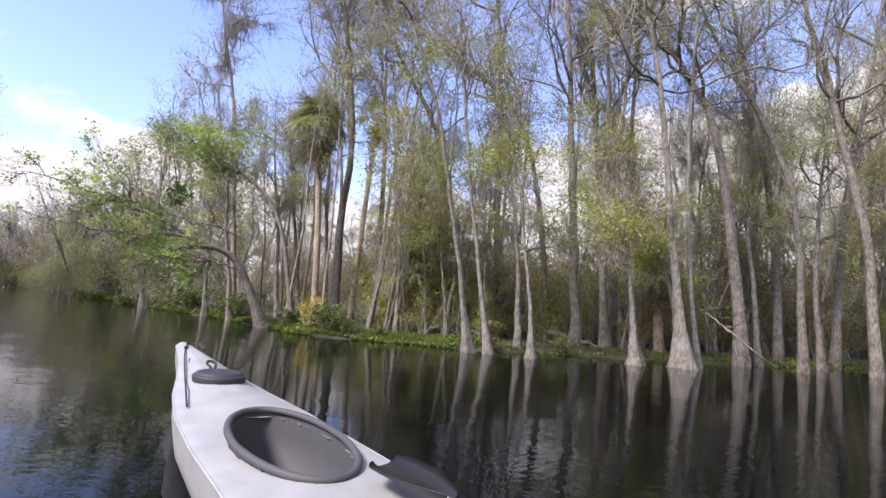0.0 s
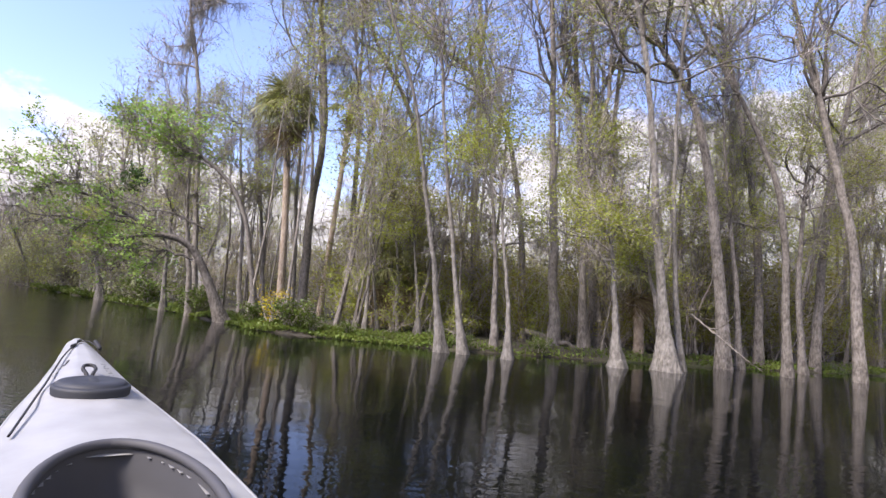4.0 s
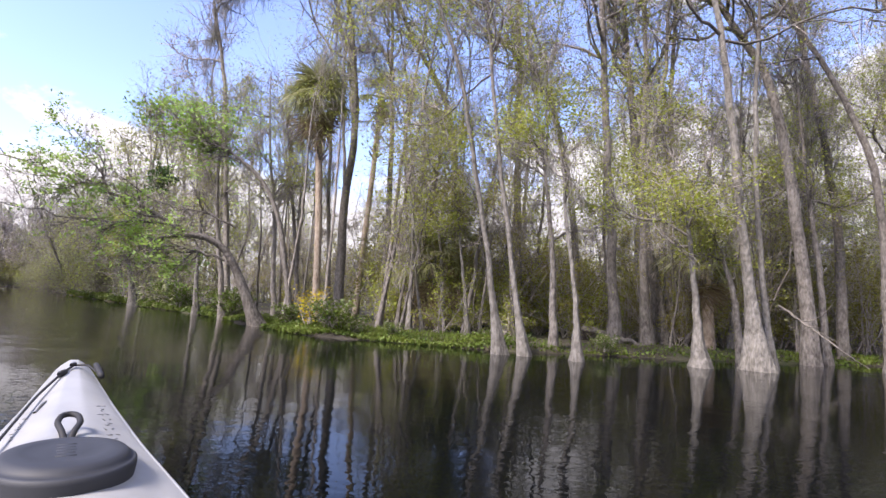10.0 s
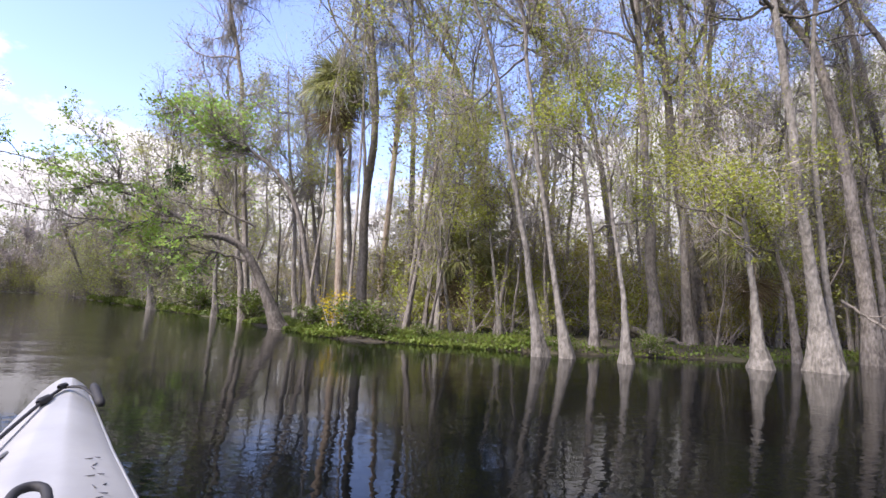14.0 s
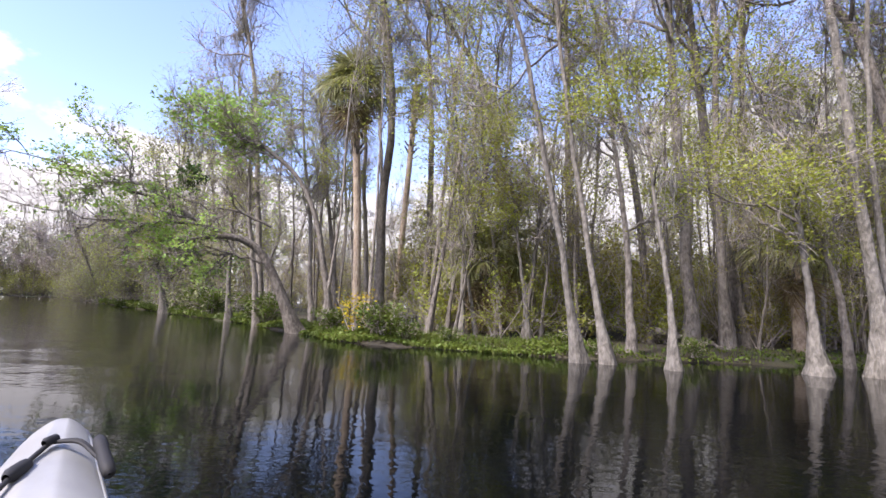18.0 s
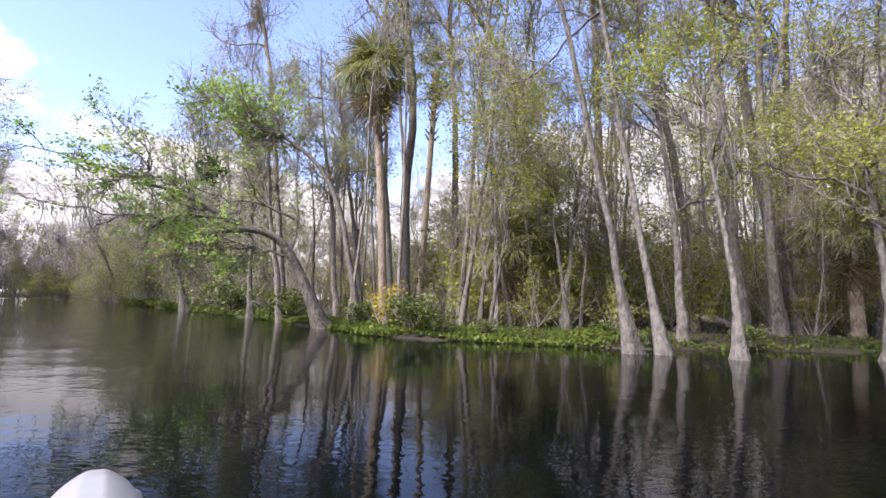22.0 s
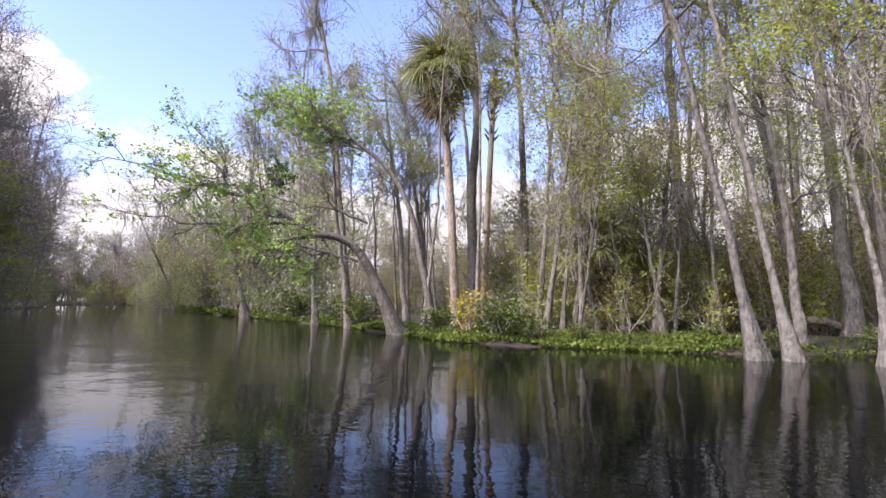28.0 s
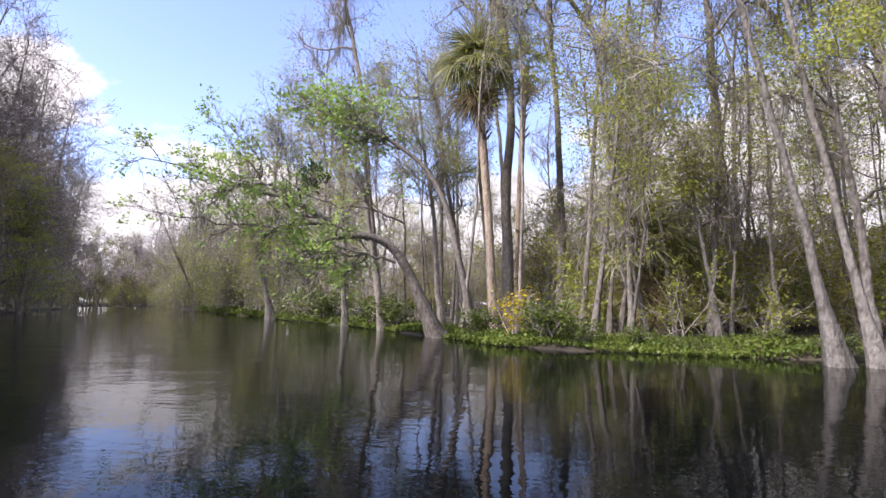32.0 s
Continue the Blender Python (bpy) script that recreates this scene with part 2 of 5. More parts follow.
def water_material():
    m, nt, b, link = material("river_water")
    b.inputs["Base Color"].default_value = (0.0012, 0.0019, 0.0026, 1)
    b.inputs["Roughness"].default_value = 0.0
    b.inputs["IOR"].default_value = 1.33
    b.inputs["Specular IOR Level"].default_value = 0.18
    swell = noise_node(nt, 0.9, 2, (1.0, 1.0, 1.0))
    rip = noise_node(nt, 11.0, 2, (0.8, 1.2, 1.0))
    a = nt.nodes.new("ShaderNodeMath")
    a.operation = "MULTIPLY_ADD"
    a.inputs[1].default_value = 0.15
    link(rip.outputs["Fac"], a.inputs[0])
    link(swell.outputs["Fac"], a.inputs[2])
    patch = noise_node(nt, 0.22, 2)
    pm = nt.nodes.new("ShaderNodeMapRange")
    pm.inputs["From Min"].default_value, pm.inputs["From Max"].default_value = 0.35, 0.65
    pm.inputs["To Min"].default_value, pm.inputs["To Max"].default_value = 0.17, 0.48
    link(patch.outputs["Fac"], pm.inputs["Value"])
    bump = nt.nodes.new("ShaderNodeBump")
    bump.inputs["Distance"].default_value = 0.035
    tc = nt.nodes.new("ShaderNodeTexCoord")
    sep = nt.nodes.new("ShaderNodeSeparateXYZ")
    link(tc.outputs["Object"], sep.inputs[0])
    west = nt.nodes.new("ShaderNodeMapRange")
    west.inputs["From Min"].default_value, west.inputs["From Max"].default_value = -2.5, -11.0
    west.inputs["To Max"].default_value = 0.24
    link(sep.outputs["X"], west.inputs["Value"])
    both = nt.nodes.new("ShaderNodeMath")
    link(pm.outputs["Result"], both.inputs[0])
    link(west.outputs["Result"], both.inputs[1])
    link(both.outputs[0], bump.inputs["Strength"])
    link(a.outputs[0], bump.inputs["Height"])
    link(bump.outputs[0], b.inputs["Normal"])
    return m


def plain_material(name, color, rough, bump_scale=0.0, bump_dist=0.001, spread=0.06, spec=0.5):
    m, nt, b, link = material(name)
    n = noise_node(nt, 6, 6)
    r = ramp_node(nt, ((0.3, tuple(c * (1 - spread) for c in color)), (0.7, tuple(min(1, c * (1 + spread)) for c in color))))
    link(n.outputs["Fac"], r.inputs["Fac"])
    link(r.outputs["Color"], b.inputs["Base Color"])
    b.inputs["Roughness"].default_value = rough
    b.inputs["Specular IOR Level"].default_value = spec
    if bump_scale:
        f = noise_node(nt, bump_scale, 4)
        bump = nt.nodes.new("ShaderNodeBump")
        bump.inputs["Distance"].default_value = bump_dist
        bump.inputs["Strength"].default_value = 0.4
        link(f.outputs["Fac"], bump.inputs["Height"])
        link(bump.outputs[0], b.inputs["Normal"])
    return m


FLOOR, WATER = ground_material(), water_material()
HULL = plain_material("white_polyethylene", (0.268, 0.270, 0.270), 0.45, 60, 0.0012, 0.12)
RUBBER = plain_material("dark_rubber", (0.022, 0.024, 0.030), 0.66, 90, 0.0008, 0.15)
CORD = plain_material("black_cord", (0.012, 0.012, 0.014), 0.75, 200, 0.001, 0.2)
BLADE = plain_material("black_blade", (0.012, 0.011, 0.010), 0.35, 30, 0.0006, 0.2)
SHAFT = plain_material("grey_shaft", (0.55, 0.55, 0.56), 0.35)
INK = plain_material("dark_ink", (0.06, 0.06, 0.07), 0.6)
INNER = plain_material("cockpit_plastic", (0.05, 0.05, 0.055), 0.7)


# ---- mesh helpers ----
def fast_mesh(name, verts, faces, mat, smooth=True):
    """A mesh from an array of points and an array of equal-sided faces."""
    verts, faces = np.asarray(verts, np.float32), np.asarray(faces, np.int32)
    me = bpy.data.meshes.new(name)
    n, k = faces.shape
    me.vertices.add(len(verts))
    me.vertices.foreach_set("co", verts.ravel())
    me.loops.add(n * k)
    me.loops.foreach_set("vertex_index", faces.ravel())
    me.polygons.add(n)
    me.polygons.foreach_set("loop_start", np.arange(0, n * k, k, dtype=np.int32))
    me.polygons.foreach_set("use_smooth", np.full(n, smooth))
    me.update(calc_edges=True)
    me.materials.append(mat)
    return me


def part_mesh(name, verts, faces, mat, parent=None, label="", smooth=True):
    ob = new(name, fast_mesh(name, verts, faces, mat, smooth))
    if parent:
        ob.parent = parent
    return tagged(ob, label)


def part(name, bm, mat, parent=None, label="", smooth=True):
    me = bpy.data.meshes.new(name)
    for f in bm.faces:
        f.smooth = smooth
    bm.to_mesh(me)
    bm.free()
    me.materials.append(mat)
    ob = new(name, me)
    if parent:
        ob.parent = parent
    return tagged(ob, label)


def unit(v):
    return v / np.maximum(np.linalg.norm(v, axis=-1, keepdims=True), 1e-9)


def tubes(C, R, sides, flute=None):
    """Tapered tubes round centre lines C (n, k, 3) with radii R (n, k)."""
    n, k, _ = C.shape
    T = unit(np.gradient(C, axis=1)) if k > 2 else unit(np.repeat((C[:, 1:] - C[:, :1]), 2, 1))
    D = unit(C[:, -1] - C[:, 0])
    ref = np.eye(3)[np.argmin(np.abs(D), axis=1)][:, None, :]
    u = unit(np.cross(T, ref))
    v = np.cross(T, u)
    a = np.arange(sides) * 2 * np.pi / sides
    rad = R[:, :, None] * (1 if flute is None else flute)
    V = C[:, :, None] + rad[..., None] * (np.cos(a)[:, None] * u[:, :, None] + np.sin(a)[:, None] * v[:, :, None])
    i = np.arange(n)[:, None, None] * k * sides + np.arange(k - 1)[None, :, None] * sides
    j, j2 = np.arange(sides)[None, None], (np.arange(sides)[None, None] + 1) % sides
    F = np.stack([i + j, i + j2, i + sides + j2, i + sides + j], -1)
    return V.reshape(-1, 3), F.reshape(-1, 4)


def merged(*pieces):
    V, F, o = [], [], 0
    for v, f in pieces:
        V.append(v), F.append(f + o)
        o += len(v)
    return np.concatenate(V), np.concatenate(F)


def grow(rng, P, D, length, k, wig, up):
    """Wandering centre lines from points P along D."""
    n = len(P)
    C = np.zeros((n, k + 1, 3))
    C[:, 0] = P
    d = unit(D)
    for i in range(k):
        d = unit(d + rng.normal(0, wig, (n, 3)) + np.array([0, 0, up]))
        C[:, i + 1] = C[:, i] + d * (length / k)[:, None]
    return C


def spawn(rng, C, R, per, lo, hi, spread, length, k, wig, up, thin):
    """Side shoots off every line of C: their centre lines and radii."""
    n, m, _ = C.shape
    idx = np.repeat(np.arange(n), per)
    s = rng.uniform(lo, hi, len(idx)) * (m - 1)
    i = np.minimum(s.astype(int), m - 2)
    f = (s - i)[:, None]
    P = C[idx, i] * (1 - f) + C[idx, i + 1] * f
    T = unit(C[idx, i + 1] - C[idx, i])
    D = unit(T + rng.normal(0, spread, (len(idx), 3)))
    ln = length * rng.uniform(0.5, 1.3, len(idx)) * (1.15 - 0.5 * s / (m - 1))
    child = grow(rng, P, D, ln, k, wig, up)
    r0 = np.minimum(R[idx, i] * 0.75, thin * rng.uniform(0.7, 1.2, len(idx)))
    return child, r0[:, None] * np.linspace(1, 0.35, k + 1)[None]


def leaf_quads(rng, P, size, flat=0.4, width=0.55):
    """Leaves: one folded diamond about each point."""
    n = len(P)
    a = unit(rng.normal(0, 1, (n, 3)) * np.array([1, 1, flat]) + np.array([0, 0, -0.25]))
    b = unit(np.cross(a, rng.normal(0, 1, (n, 3))))
    s = (size * rng.uniform(0.6, 1.35, n))[:, None]
    V = np.stack([P - a * s * 0.5, P + b * s * width * 0.5, P + a * s * 0.6, P - b * s * width * 0.5], 1)
    return V.reshape(-1, 3), np.arange(4 * n).reshape(n, 4)


def moss_strands(rng, P, drop):
    n = len(P)
    d = np.tile([0.0, 0.0, -1.0], (n, 1)) + rng.normal(0, 0.22, (n, 3))
    C = grow(rng, P, d, drop * rng.gamma(2.2, 0.36, n), 3, 0.26, -0.24)
    R = rng.uniform(0.003, 0.0085, n)[:, None] * np.array([0.8, 1.2, 0.9, 0.3])[None]
    return tubes(C, R, 3)


def smooth_path(pts, k):
    """k points along a rounded line through pts."""
    p = np.array(pts, float)
    d = np.concatenate([[0], np.cumsum(np.linalg.norm(np.diff(p, axis=0), axis=1))])
    s = np.linspace(0, d[-1], k)
    q = np.stack([np.interp(s, d, p[:, c]) for c in range(3)], 1)
    for _ in range(2):
        q[1:-1] = (q[:-2] + 2 * q[1:-1] + q[2:]) / 4
    return q, s / d[-1]


seed_count = [100]


def tree(path, r, flare=1.0, bark=GREY, limbs=12, s0=0.45, leaf=1.0, moss=0.55, reach=1.0, big_leaf=0, foliage=None,
         name="", label="", twigs=1.0, up=0.10, group="", fork=None):
    """A swamp tree: fluted, tapering trunk along a path, wandering limbs, fine twigs, leaves and hanging moss."""
    seed_count[0] += 1
    rng = np.random.default_rng(seed_count[0])
    base = np.array(path[0], float)
    top = np.array(path[-1], float)
    H = np.linalg.norm(top - base)
    rel = [np.array(p, float) - base for p in path]
    k = 26
    c, s = smooth_path(rel, k)
    c[2:-1] += rng.normal(0, 0.0035 * H ** 0.5, (k - 3, 3)) * [1, 1, 0.3]
    h = c[:, 2] - c[0, 2]
    slim = 0.84 if bark is PALE else 1.0
    flare = flare / slim * (1.4 if bark is PALE and flare < 2 else 1.0)
    R = r * 0.82 * slim * (1.12 - 0.92 * s ** 1.1) * (1 + flare * (1.0 if r < 0.14 else 0.65) * np.exp(-np.maximum(h - 0.2, 0) / (0.30 + 1.6 * r)))
    sides = 16
    a = np.arange(sides) * 2 * np.pi / sides
    ph = rng.uniform(0, 6.28, 3)
    lobes = np.sin(a * 5 + ph[0]) * 0.6 + np.sin(a * 3 + ph[1]) * 0.4
    deep = 0.22 * np.exp(-np.maximum(h - 0.2, 0) / 0.7) * min(flare, 1.5) / 1.5 + 0.05
    trunk_v, trunk_f = tubes(c[None], R[None], sides, (1 + deep[:, None] * lobes[None])[None])
    kind = name or ("cypress_tree" if bark is PALE else "swamp_tree")
    words = label or {"pale_bark": "pale grey bald cypress with flared base at the water",
                      "grey_bark": "tall grey-brown swamp tree with sparse spring leaves",
                      "dark_bark": "tall dark-trunked swamp tree hung with grey moss"}[bark.name]
    ob = tagged(new(kind), words, "tree", group or "trees of the swamp forest")
    ob.location = base
    part_mesh("trunk", trunk_v, trunk_f, bark, ob)
    if limbs:
        C0, R0 = c[None], R[None]
        if fork:
            # a second stem that leaves the trunk part way up
            i0 = int(fork[0] * k)
            f, fs = smooth_path([c[i0], c[i0] + [fork[1] * 0.5, fork[2] * 0.5, 0.16 * H], c[i0] + [fork[1], fork[2], (0.96 - fork[0]) * H]], k)
            f[2:] += rng.normal(0, 0.012 * H ** 0.5, (k - 2, 3)) * [1, 1, 0.3]
            fr = R[i0] * 0.72 * (1.05 - 0.85 * fs)
            part_mesh("fork", *tubes(f[None], fr[None], 10), bark, ob)
            C0, R0 = np.stack([c, f]), np.stack([R, fr])
            limbs = (limbs + 1) // 2
        L1, r1 = spawn(rng, C0, R0, limbs, s0, 0.98, 0.75, 0.26 * H * reach, 9, 0.27, up, r * 0.31)
        limbs = len(L1)
        L2, r2 = spawn(rng, L1, r1, 5, 0.2, 1.0, 0.6, 0.13 * H * reach, 5, 0.28, up * 0.7, r * 0.2)
        n3 = max(3, int(8 * twigs))
        L3, r3 = spawn(rng, L2, r2, n3, 0.15, 1.0, 0.6, 0.075 * H * reach, 2, 0.26, 0.05, 0.0095)
        L4, r4 = spawn(rng, L1, r1, 8, 0.3, 1.0, 0.6, 0.08 * H * reach, 2, 0.24, 0.05, 0.0095)
        r3, r4 = np.maximum(r3, 0.0032), np.maximum(r4, 0.0032)
        for q in range(limbs):
            j = slice(5 * q, 5 * q + 5)
            part_mesh("limb", *merged(tubes(L1[q:q + 1], r1[q:q + 1], 6), tubes(L2[j], np.maximum(r2[j], 0.006), 4)), DARK if bark is PALE else bark, ob)
        tagged(part_mesh("twig_spray", *merged(tubes(L3, r3, 3), tubes(L4, r4, 3)), TWIG, ob), kind="stuff")
        ends = np.concatenate([L3[:, 1:].reshape(-1, 3), L4[:, 1:].reshape(-1, 3)])
        n = int(min(len(ends) * 5, 3700 * leaf))
        if n:
            # leaves gather on some limbs and leave others bare
            w = 0.5 + 0.5 * np.sin(ends @ rng.normal(0, 1.4, 3) + rng.uniform(0, 6)) * np.sin(ends @ rng.normal(0, 2.2, 3))
            w = np.ones(len(ends)) if big_leaf else (np.clip(w - 0.25, 0.01, None) * np.exp(-1.1 * np.clip((ends[:, 2] - 0.25 * H) / H, 0, 1))) ** 1.6
            # flat sprays: clusters of leaves about chosen twig ends
            per = 40 if big_leaf else 30
            heads = ends[rng.choice(len(ends), max(4, n // per), p=w / w.sum())]
            pick = np.repeat(heads, per, 0)
            pick = pick + rng.normal(0, 1, pick.shape) * np.array([0.28, 0.28, 0.09]) * rng.uniform(0.6, 1.4, (len(pick), 1))
            size = 0.11 if big_leaf else 0.055
            tagged(part_mesh("foliage", *leaf_quads(rng, pick, size), foliage or (FRESH if big_leaf else SPRING), ob, "spring-green leaves", False), kind="stuff")
        nm = int(150 * moss)
        if nm:
            mid = L1[:, 2:].reshape(-1, 3)
            at = mid[rng.integers(0, len(mid), max(6, nm // 5))]
            at = np.repeat(at, 13, 0) + rng.normal(0, 0.12, (len(at) * 13, 3)) * [1, 1, 0.4]
            tagged(part_mesh("hanging_moss", *moss_strands(rng, at, 0.35 + 0.015 * H), MOSS, ob, "grey Spanish moss"), kind="stuff")
    return ob


# ---- ground and river ----
SHORE_X = (-400, -120, -66, -32, -16, -9.8, -5.6, -4.0, -2.2, 0.0, 2.0, 4.0, 6.5, 9.0, 14.0, 30.0, 90.0, 400.0)
SHORE_Y = (170, 96, 84, 47.5, 29.0, 22.4, 17.0, 14.6, 13.9, 13.3, 13.5, 13.9, 14.6, 15.6, 17.8, 25.0, 50.0, 160.0)
LEFT_Y = (-400, -20, 10, 20, 30, 40, 55, 75, 110, 400)
LEFT_X = (-60, -36, -27, -28, -33, -40, -52, -74, -110, -420)


def north_depth(x, y):
    """How far behind the north shore a place lies, about, in metres."""
    return (y - np.interp(x, SHORE_X, SHORE_Y)) * np.interp(x, (-60, -4, 0, 60), (0.66, 0.8, 0.98, 0.85))


def west_depth(x, y):
    return (np.interp(y, LEFT_Y, LEFT_X) - x) * 0.8


def ground_z(x, y):
    d = np.maximum(np.maximum(north_depth(x, y), west_depth(x, y)), -(y + 55))
    wob = 0.25 * np.sin(x * 1.7 + 0.6 * np.sin(y * 0.9)) + 0.15 * np.sin(x * 4.1 + y * 2.3)
    d = d + wob
    return np.where(d < 0, np.maximum(-1.6, d * 0.5), 0.16 * np.tanh(d * 1.6) + 0.02 * np.minimum(d, 40)) - 0.02


def axis_steps(lo, mid_lo, mid_hi, hi, fine):
    a = mid_lo - np.geomspace(fine, mid_lo - lo, 26)[::-1]
    b = mid_hi + np.geomspace(fine, hi - mid_hi, 26)
    return np.concatenate([a, np.arange(mid_lo, mid_hi, fine), b])


gx, gy = axis_steps(-900, -36, 36, 900, 0.45), axis_steps(-700, 8, 50, 1100, 0.45)
GX, GY = np.meshgrid(gx, gy)
GZ = ground_z(GX, GY)
nx, ny = len(gx), len(gy)
ii = (np.arange(ny - 1)[:, None] * nx + np.arange(nx - 1)[None]).ravel()
ground = part_mesh("ground", np.stack([GX, GY, GZ], -1).reshape(-1, 3), np.stack([ii, ii + 1, ii + 1 + nx, ii + nx], 1), FLOOR)
tagged(ground, "damp brown forest floor sloping under the river", "ground", kind="structure")
wv = np.array([(-900, -700, 0), (900, -700, 0), (900, 1100, 0), (-900, 1100, 0)], float)
water = part_mesh("water", wv, np.array([[0, 1, 2, 3]]), WATER, smooth=False)
tagged(water, "dark still river with gentle ripples and reflections", "water", kind="structure")

ARCH = [(-5.48, 16.91, -0.25), (-5.88, 16.77, 0.73), (-6.22, 16.66, 1.50), (-6.51, 16.56, 2.00), (-6.81, 16.45, 2.25), (-7.22, 16.31, 2.36), (-7.81, 16.11, 2.30), (-8.53, 15.86, 1.94)]
ARMS = [([(-7.13, 16.37, 2.27), (-8.00, 16.08, 2.70), (-8.53, 15.91, 2.94), (-9.13, 15.71, 3.27), (-9.71, 15.52, 3.48), (-10.52, 15.25, 3.59), (-11.08, 15.07, 3.89), (-11.95, 14.9, 3.92)], 0.055),
        ([(-7.87, 16.12, 2.60), (-8.41, 15.95, 2.57), (-9.30, 15.65, 2.48), (-10.20, 15.36, 2.57), (-11.17, 15.04, 2.66), (-12.0, 14.85, 2.80)], 0.035),
        ([(-9.13, 15.71, 3.27), (-9.54, 15.57, 3.72), (-9.88, 15.46, 4.12), (-10.21, 15.35, 4.51)], 0.025),
        ([(-6.52, 16.57, 1.73), (-7.24, 16.33, 1.93), (-8.08, 16.06, 1.72), (-8.65, 15.87, 1.48)], 0.035),
        ([(-6.33, 16.63, 2.66), (-7.16, 16.36, 2.99), (-7.91, 16.11, 2.99), (-8.71, 15.85, 3.45), (-9.31, 15.65, 3.90)], 0.030),
        ([(-7.47, 16.26, 2.39), (-8.09, 16.05, 2.18), (-8.57, 15.90, 1.85), (-8.89, 15.79, 1.39)], 0.030),
        ([(-9.71, 15.52, 3.48), (-10.16, 15.37, 3.29), (-10.60, 15.23, 3.02), (-11.02, 15.08, 2.76)], 0.022)]
PALMS = [([(-4.37, 18.49, -0.10), (-4.52, 18.45, 3.09), (-4.84, 18.37, 7.23)], 0.11, 0.86, 44, 14, 61, "tall cabbage palm with a ragged drooping green head"),
         ([(-0.58, 16.82, -0.10), (-0.79, 16.81, 1.98)], 0.13, 0.8, 18, 30, 62, "short cabbage palm with brown hanging fronds"),
         ([(0.17, 19.22, -0.10), (-0.18, 19.22, 2.83)], 0.14, 0.8, 18, 26, 63, "short cabbage palm among the trunks"),
         ([(-4.06, 23.70, -0.10), (-3.64, 23.72, 9.58)], 0.11, 0.78, 14, 5, 65, "slender cabbage palm with a ragged small head"),
         ([(6.53, 16.35, -0.10), (6.44, 16.39, 2.49)], 0.14, 0.8, 20, 6, 64, "young cabbage palm behind the cypresses")]
NEST = (-8.99, 17.43, 4.08)

# ---- the leaning tree over the water ----
def arching_tree():
    """The tree that leans from the bank and arches out over the river, with long leafy arms."""
    rng = np.random.default_rng(7)
    ob = tagged(new("leaning_tree"), "leaning grey-barked tree arching low over the river", "tree", "trees of the swamp forest")
    base = np.array(ARCH[0])
    ob.location = base
    c, s = smooth_path([np.array(p) - base for p in ARCH], 30)
    h = c[:, 2] - c[0, 2]
    R = 0.13 * (1.15 - 0.80 * s) * (1 + 1.3 * np.exp(-h / 0.45))
    a = np.arange(14) * 2 * np.pi / 14
    lob = 1 + (0.16 * np.exp(-h / 0.8) + 0.05)[:, None] * np.sin(a * 4 + 1.0)[None]
    part_mesh("trunk", *tubes(c[None], R[None], 14, lob[None]), DARK, ob)
    arms = []
    for pts, r in ARMS:
        q, t = smooth_path([np.array(p) - base for p in pts], 16)
        q[1:] += rng.normal(0, 0.04, (15, 3))
        arms.append((q, r * (1.05 - 0.85 * t)))
    for q, rr in arms:
        part_mesh("limb", *tubes(q[None], rr[None], 8), DARK, ob)
    A = np.stack([q for q, _ in arms])
    AR = np.stack([rr for _, rr in arms])
    L1, r1 = spawn(rng, A, AR, 13, 0.12, 1.0, 0.75, 1.25, 7, 0.24, 0.05, 0.026)
    L2, r2 = spawn(rng, L1, r1, 6, 0.2, 1.0, 0.6, 0.6, 4, 0.2, 0.04, 0.012)
    L3, r3 = spawn(rng, L2, r2, 4, 0.2, 1.0, 0.6, 0.3, 3, 0.2, 0.0, 0.006)
    for q in range(len(L1)):
        j = slice(6 * q, 6 * q + 6)
        part_mesh("branch", *merged(tubes(L1[q:q + 1], r1[q:q + 1], 5), tubes(L2[j], r2[j], 4)), DARK, ob)
    tagged(part_mesh("twig_spray", *tubes(L3, np.maximum(r3, 0.003), 3), TWIG, ob), kind="stuff")
    ends = np.concatenate([L3[:, 2:].reshape(-1, 3), L2[:, 3:].reshape(-1, 3)])
    w = np.clip(0.6 + 0.5 * np.sin(ends @ np.array([1.3, 0.4, 1.8]) + 1.0), 0.1, None)
    heads = ends[rng.choice(len(ends), 680, p=w / w.sum())]
    pick = np.repeat(heads, 9, 0) + rng.normal(0, 1, (6120, 3)) * [0.085, 0.085, 0.05]
    tagged(part_mesh("foliage", *leaf_quads(rng, pick, 0.086), FRESH, ob, "fresh green leaves", False), kind="stuff")
    mid = A[:, 6:].reshape(-1, 3)
    at = np.repeat(mid[rng.integers(0, len(mid), 9)], 22, 0) + rng.normal(0, 0.12, (198, 3))
    tagged(part_mesh("hanging_moss", *moss_strands(rng, at, 0.55), MOSS, ob, "grey Spanish moss"), kind="stuff")
    return ob


arching_tree()


